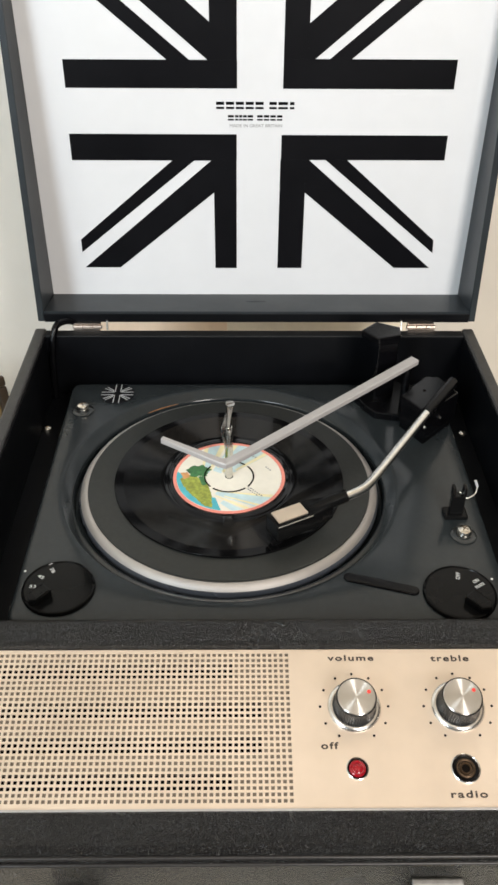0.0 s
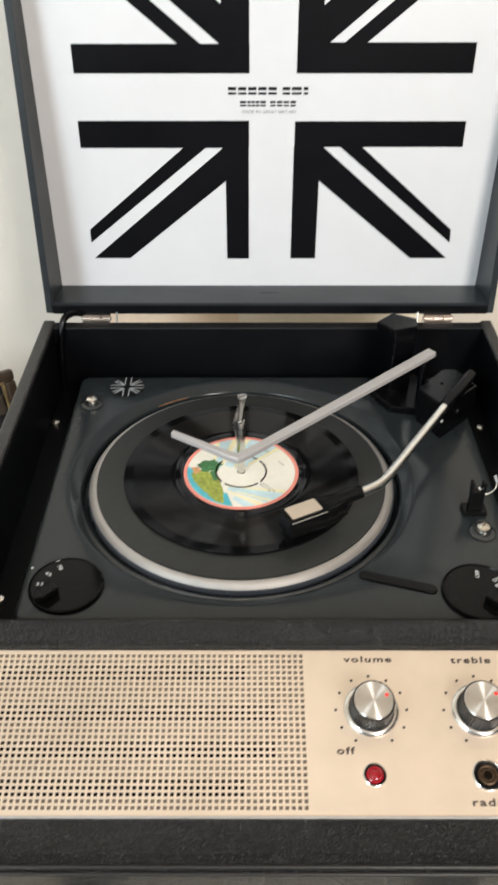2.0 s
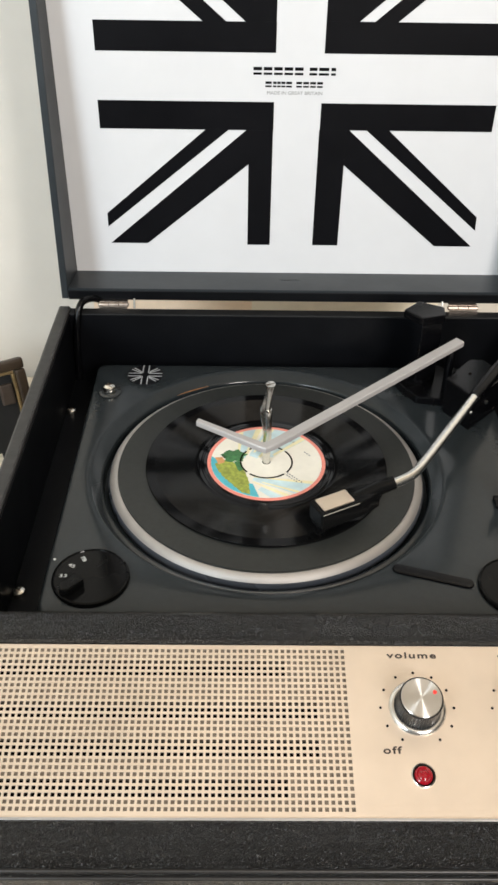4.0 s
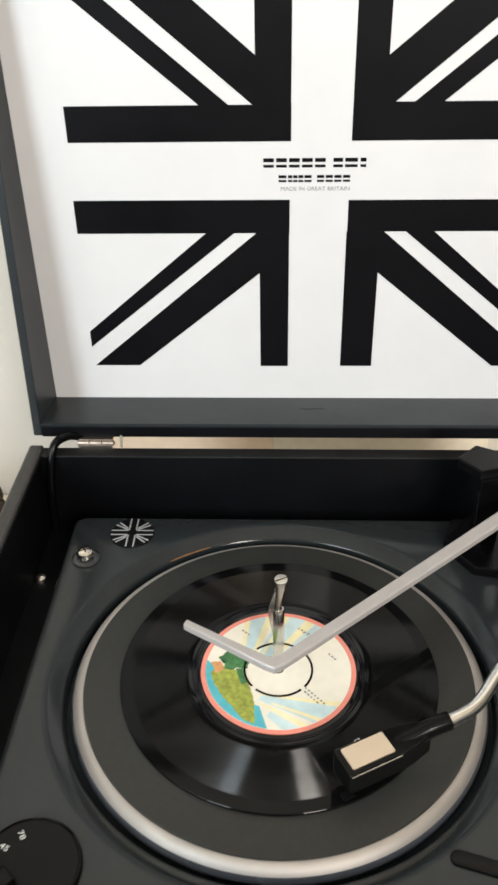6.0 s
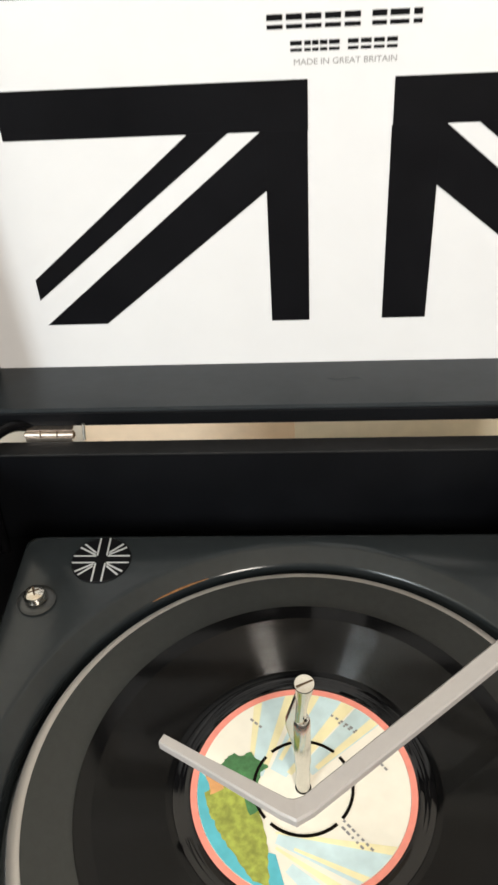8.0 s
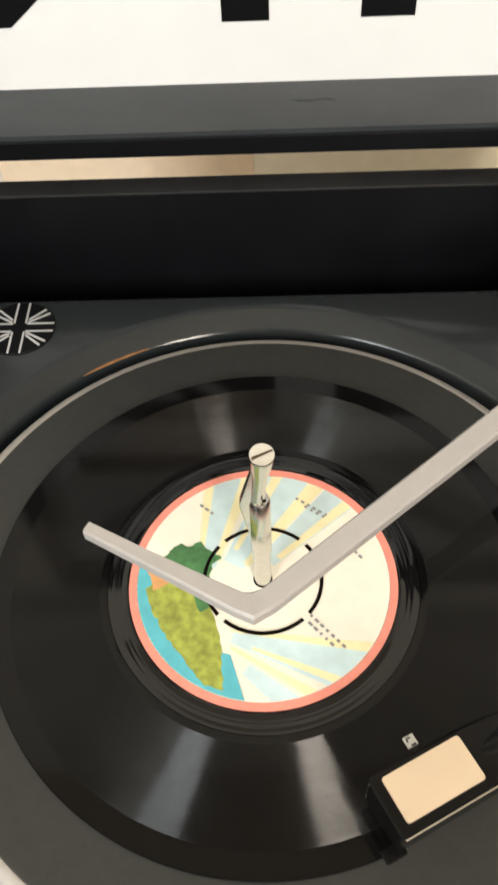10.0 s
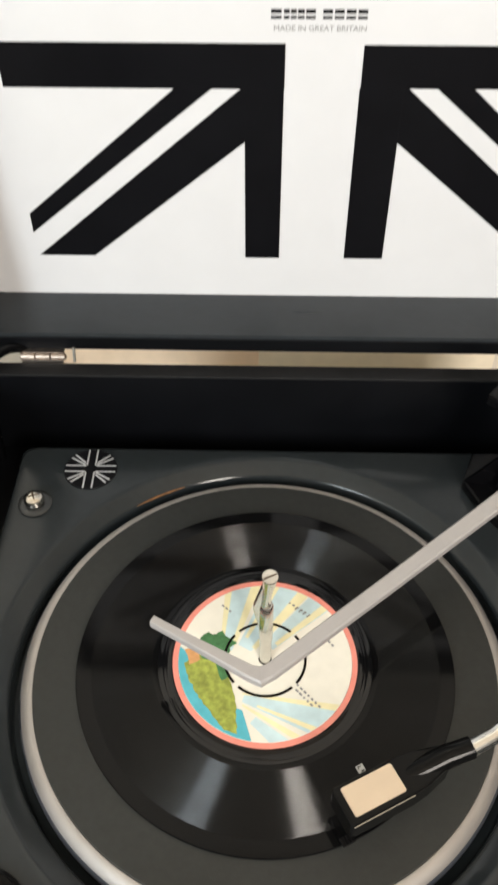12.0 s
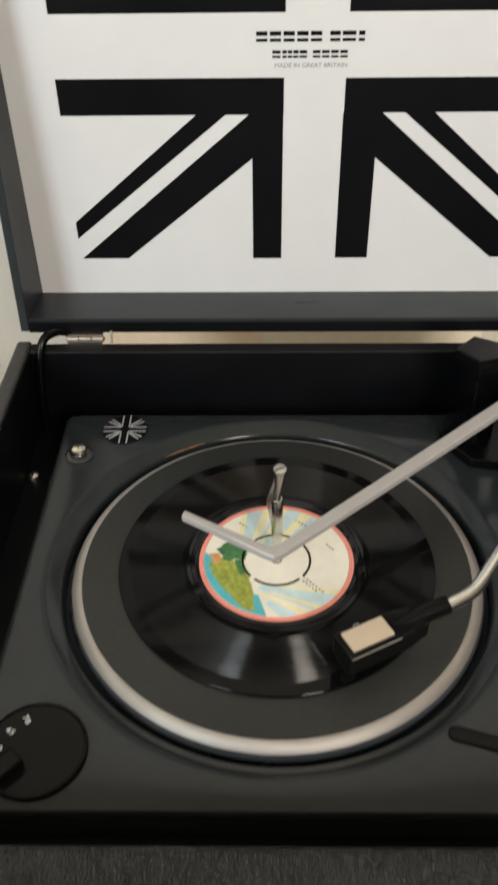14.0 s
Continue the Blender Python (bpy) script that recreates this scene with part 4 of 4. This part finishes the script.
def headshell():
    at = pose(0.0425, -0.0685, 0.0231, 0, 0, 27.5)
    def rounded(x0, x1, y0, y1, r):
        out = []
        for cx, cy, a0 in ((x1 - r, y1 - r, 0), (x0 + r, y1 - r, 90), (x0 + r, y0 + r, 180), (x1 - r, y0 + r, 270)):
            out += [(cx + r * math.cos(radians(a0 + k * 22.5)), cy + r * math.sin(radians(a0 + k * 22.5))) for k in range(5)]
        return out

    outline = [(-0.0146, -0.0076), (-0.0138, -0.0086), (0.0150, -0.0086), (0.0225, -0.0078), (0.0300, -0.0060), (0.0330, -0.0054), (0.0330, 0.0040), (0.0300, 0.0048), (0.0215, 0.0070), (0.0135, 0.0078), (-0.0138, 0.0078), (-0.0146, 0.0068)]
    shell = part("headshell", prism(outline, "z", -0.0140, -0.0005, 0.0009, 3), GLOSS_BLACK, tonearm, "black plastic headshell", at)
    part("neck", tube([(0.014, 0, -0.0052), (0.024, -0.0004, -0.0040), (0.034, -0.0014, -0.0012), (0.0444, -0.0034, 0.0008)], [0.0046, 0.0050, 0.0049, 0.0046], 18), GLOSS_BLACK, shell, at=at, smooth=True)
    part("top_plate", prism(rounded(-0.0116, 0.0116, -0.0061, 0.0061, 0.0009), "z", -0.0004, 0.0003), PLATE_METAL, shell, "plain silver plate", at)
    part("side_trim", tube(bend([(-0.0138, -0.0087, -0.0014), (0.0100, -0.0087, -0.0014), (0.0138, -0.0087, -0.0014)]), 0.00042, 8), STEEL, shell, "thin bright trim line", at, True)
    part("cartridge", block(-0.0132, 0.0040, -0.0062, 0.0062, -0.0175, -0.0141, 0.0008), SATIN_BLACK, shell, at=at)
    part("stylus", tube([(-0.0080, 0, -0.0170), (-0.0105, 0, -0.0214)], [0.0009, 0.0003], 8), NICKEL, shell, at=at)
    lift = part("finger_lift", block(-0.0182, -0.0120, -0.0098, -0.0062, -0.0150, -0.0136, 0.0004), SATIN_BLACK, shell, "ribbed black finger lift", at)
    for k in range(4):
        part("rib", block(-0.0181 + k * 0.0014, -0.0176 + k * 0.0014, -0.0097, -0.0063, -0.0135, -0.0132), SATIN_BLACK, lift, at=at)
    tag = part("side_tag", block(0.0014, 0.0046, 0.0110, 0.0142, -0.0106, -0.0100, 0.0002), WHITE_PRINT, shell, "small pale marked tag", at)
    part("tag_arm", block(0.0022, 0.0036, 0.0076, 0.0112, -0.0110, -0.0106), SATIN_BLACK, tag, at=at)
    for x0, x1, y0, y1 in ((0.0020, 0.0024, 0.0126, 0.0137), (0.0025, 0.0035, 0.0133, 0.0137), (0.0026, 0.0040, 0.0112, 0.0117)):
        part("tag_mark", block(x0, x1, y0, y1, -0.01005, -0.0099), PRINT_BLACK, tag, at=at)


headshell()


def arm_rest():
    x, y = 0.1655, -0.0425
    rest = part("arm_rest", prism([(x - 0.0085, y - 0.006), (x + 0.0085, y - 0.006), (x + 0.0085, y + 0.006), (x - 0.0085, y + 0.006)], "z", Z_DECK, Z_DECK + 0.003, 0.001), GLOSS_BLACK, deck, "black arm rest post with a wire clip")
    part("post", prism([(x - 0.0050, y - 0.0030), (x + 0.0050, y - 0.0030), (x + 0.0046, y + 0.0034), (x - 0.0046, y + 0.0034)], "z", Z_DECK + 0.003, 0.0175, 0.0008), GLOSS_BLACK, rest)
    for s in (-1, 1):
        part("prong", block(x + s * 0.0040 - 0.0012, x + s * 0.0040 + 0.0012, y - 0.0028, y + 0.0030, 0.0170, 0.0250, 0.0005), GLOSS_BLACK, rest)
    part("clip", tube(bend([(x + 0.001, y + 0.002, 0.0185), (x + 0.006, y - 0.001, 0.0140), (x + 0.013, y + 0.002, 0.0165), (x + 0.0145, y + 0.006, 0.0205)]), 0.0005, 8), NICKEL, rest)
    part("clip_tip", tube([(x + 0.0145, y + 0.006, 0.0200), (x + 0.0125, y + 0.0068, 0.0250)], 0.0010, 10), PRINT_GREY, rest, "clear plastic clip tip")


arm_rest()

# ---- the record on the platter ----
record = thing("vinyl_record", "black seven-inch vinyl record lying on the platter", "record", Matrix.Translation((0, 0, -0.0022)))
_rnd = random.Random(4)
_rings, _r = [(0.0500, 0.0), (0.0520, 0.0001)], 0.0525
while _r < 0.0806:
    _w = 0.000026
    _d1, _d2 = _w * math.tan(radians(_rnd.uniform(35, 38))), _w * math.tan(radians(_rnd.uniform(44.5, 47.5)))
    _rings += [(_r, 0.0001), (_r + _w, 0.0001 - _d1), (_r + 2 * _w, 0.0001 - _d1 - _d2), (_r + 3 * _w, 0.0001 - _d1), (_r + 4 * _w, 0.0001)]
    _r += 4 * _w + 0.00018
_rings += [(0.0812, 0.0001), (0.0858, 0.0001), (0.0873, 0.0001), (0.0875, -0.0001), (0.0875, -0.0016), (0.0500, -0.0020)]
band = part("groove_band", lathe(_rings, 200, closed=True), VINYL, record, "grooved black vinyl", smooth=True, crease=0.42)
band.data.materials.append(VINYL_WALL)
for _f in band.data.polygons:
    if 0.5 < _f.normal.z < 0.96 and math.hypot(_f.center.x, _f.center.y) < 0.0810:
        _f.material_index = 1
part("run_out", lathe([(0.0036, 0.0), (0.0432, 0.0), (0.0438, 0.0003), (0.0444, 0.0002), (0.0452, 0.0), (0.0458, -0.00003), (0.0461, 0.00002), (0.0464, -0.00003), (0.0474, -0.00003), (0.0477, 0.00002), (0.0480, -0.00003), (0.0498, 0.0), (0.0498, -0.0020), (0.0036, -0.0020)], 160, closed=True), VINYL_LAND, record, "smooth run-out ring", smooth=True)
label_disc = part("label", lathe([(0.0031, 0.0001), (0.0404, 0.0001), (0.0404, 0.0004), (0.0031, 0.0004)], 120, closed=True), CREAM, record, "cream paper label with a pink rim and a palm island")
part("pink_rim", lathe([(0.0405, 0.0001), (0.0430, 0.0001), (0.0430, 0.0004), (0.0405, 0.0004)], 120, closed=True), PINK, label_disc)


def patch(points, z, mat, wobble=0.0006, seed=0):
    """A printed shape on the label with a slightly uneven outline, kept inside the rim."""
    rnd = random.Random(seed)
    pts = []
    for i, (x, y) in enumerate(points):
        x2, y2 = points[(i + 1) % len(points)]
        n = max(2, int(math.hypot(x2 - x, y2 - y) / 0.0016))
        for k in range(n):
            px, py = x + (x2 - x) * k / n + rnd.uniform(-wobble, wobble), y + (y2 - y) * k / n + rnd.uniform(-wobble, wobble)
            r = math.hypot(px, py)
            if r > 0.0403:
                px, py = px * 0.0403 / r, py * 0.0403 / r
            pts.append((px, py))
    bm = bmesh.new()
    bm.faces.new([bm.verts.new((x, y, z)) for x, y in pts])
    bmesh.ops.triangulate(bm, faces=bm.faces[:])
    return part("label_print", bm, mat, label_disc)


def ray(a, half, r0, z, mat, seed):
    """A sunbeam from beside the palm out to the rim."""
    ox, oy = -0.022, -0.016

    def to_rim(t):
        dx, dy = math.cos(t), math.sin(t)
        p = ox * dx + oy * dy
        d = -p + math.sqrt(p * p + 0.0402 ** 2 - ox * ox - oy * oy)
        return ox + d * dx, oy + d * dy

    near = [(ox + r0 * math.cos(radians(t)), oy + r0 * math.sin(radians(t))) for t in (a + half, a - half)]
    far = [to_rim(radians(a - half + k * half / 4)) for k in range(9)]
    bm = bmesh.new()
    bm.faces.new([bm.verts.new((x, y, z)) for x, y in near + far])
    part("label_print", bm, mat, label_disc)


for k, (a, half, r0, m, z) in enumerate(((79, 7, 0.021, SKY_BLUE, 0.00044), (60, 8, 0.025, SKY_BLUE, 0.00044), (44, 5, 0.033, SKY_BLUE, 0.00044), (-17, 8.5, 0.013, SKY_BLUE, 0.00044), (-40, 5, 0.022, SKY_BLUE, 0.00044),
                                        (86, 1.8, 0.024, YELLOW, 0.00046), (73, 2.2, 0.024, YELLOW, 0.00046), (64, 1.6, 0.030, YELLOW, 0.00046), (52, 2.4, 0.027, YELLOW, 0.00046), (41, 1.6, 0.036, YELLOW, 0.00046),
                                        (-8, 1.7, 0.012, YELLOW, 0.00046), (-22, 1.5, 0.020, YELLOW, 0.00046), (-31, 2.0, 0.014, YELLOW, 0.00046))):
    ray(a, half, r0, z, m, k)
arc = [(0.0403 * math.cos(radians(a)), 0.0403 * math.sin(radians(a))) for a in range(172, 265, 6)]
patch(arc + [(-0.0100, -0.0256), (-0.0160, -0.0240), (-0.0240, -0.0120), (-0.0320, -0.0010)], 0.00056, TURQUOISE, 0.0, 11)
patch([(-0.0375, -0.0030), (-0.0320, 0.0020), (-0.0240, -0.0010), (-0.0165, -0.0090), (-0.0134, -0.0195), (-0.0118, -0.0368), (-0.0175, -0.0350), (-0.0285, -0.0215), (-0.0350, -0.0110)], 0.00058, LEAF_GREEN, 0.0004, 12)
patch([(-0.0375, 0.0040), (-0.0320, 0.0050), (-0.0300, -0.0010), (-0.0350, -0.0040)], 0.00060, ORANGE, 0.0004, 13)
crown = [(-0.0235 + (0.0085 + 0.0014 * math.sin(5 * a) + 0.0008 * math.sin(11 * a)) * math.cos(a), 0.0065 + (0.0072 + 0.0012 * math.sin(6 * a + 1)) * math.sin(a)) for a in [2 * math.pi * k / 48 for k in range(48)]]
patch(crown, 0.00062, PALM_GREEN, 0.00025, 14)
patch([(-0.0240, 0.0), (-0.0200, 0.0), (-0.0165, -0.0095), (-0.0200, -0.0115)], 0.00061, PALM_GREEN, 0.0003, 15)


def small_print(x, y, turn, words, seed):
    """A line of unreadable print as short dark bars."""
    rnd = random.Random(seed)
    for k in range(words):
        w = rnd.uniform(0.0007, 0.0017)
        part("print_bar", block(-w / 2, w / 2, -0.00045, 0.00045, 0.00055, 0.00064), TYPE_GREY, label_disc, at=pose(x, y, 0, 0, 0, turn) @ Matrix.Translation(((k - words / 2) * 0.0023, 0, 0)))


small_print(0.0205, -0.0190, -47, 7, 1)
small_print(0.0185, -0.0200, -47, 5, 2)
small_print(0.0175, 0.0265, -35, 6, 3)
small_print(0.0185, 0.0245, -35, 4, 4)
small_print(0.0310, 0.0085, -50, 3, 5)
small_print(-0.0180, 0.0260, -40, 3, 6)


def centre_ring():
    for a0 in (50, 140, 230, 320):
        pts_out = [(0.0194 * math.cos(radians(a0 + k * 8.1)), 0.0194 * math.sin(radians(a0 + k * 8.1))) for k in range(11)]
        pts_in = [(0.0182 * math.cos(radians(a0 + k * 8.1)), 0.0182 * math.sin(radians(a0 + k * 8.1))) for k in range(10, -1, -1)]
        part("push_out_slot", prism(pts_out + pts_in, "z", 0.0004, 0.00068), VOID, label_disc)


centre_ring()
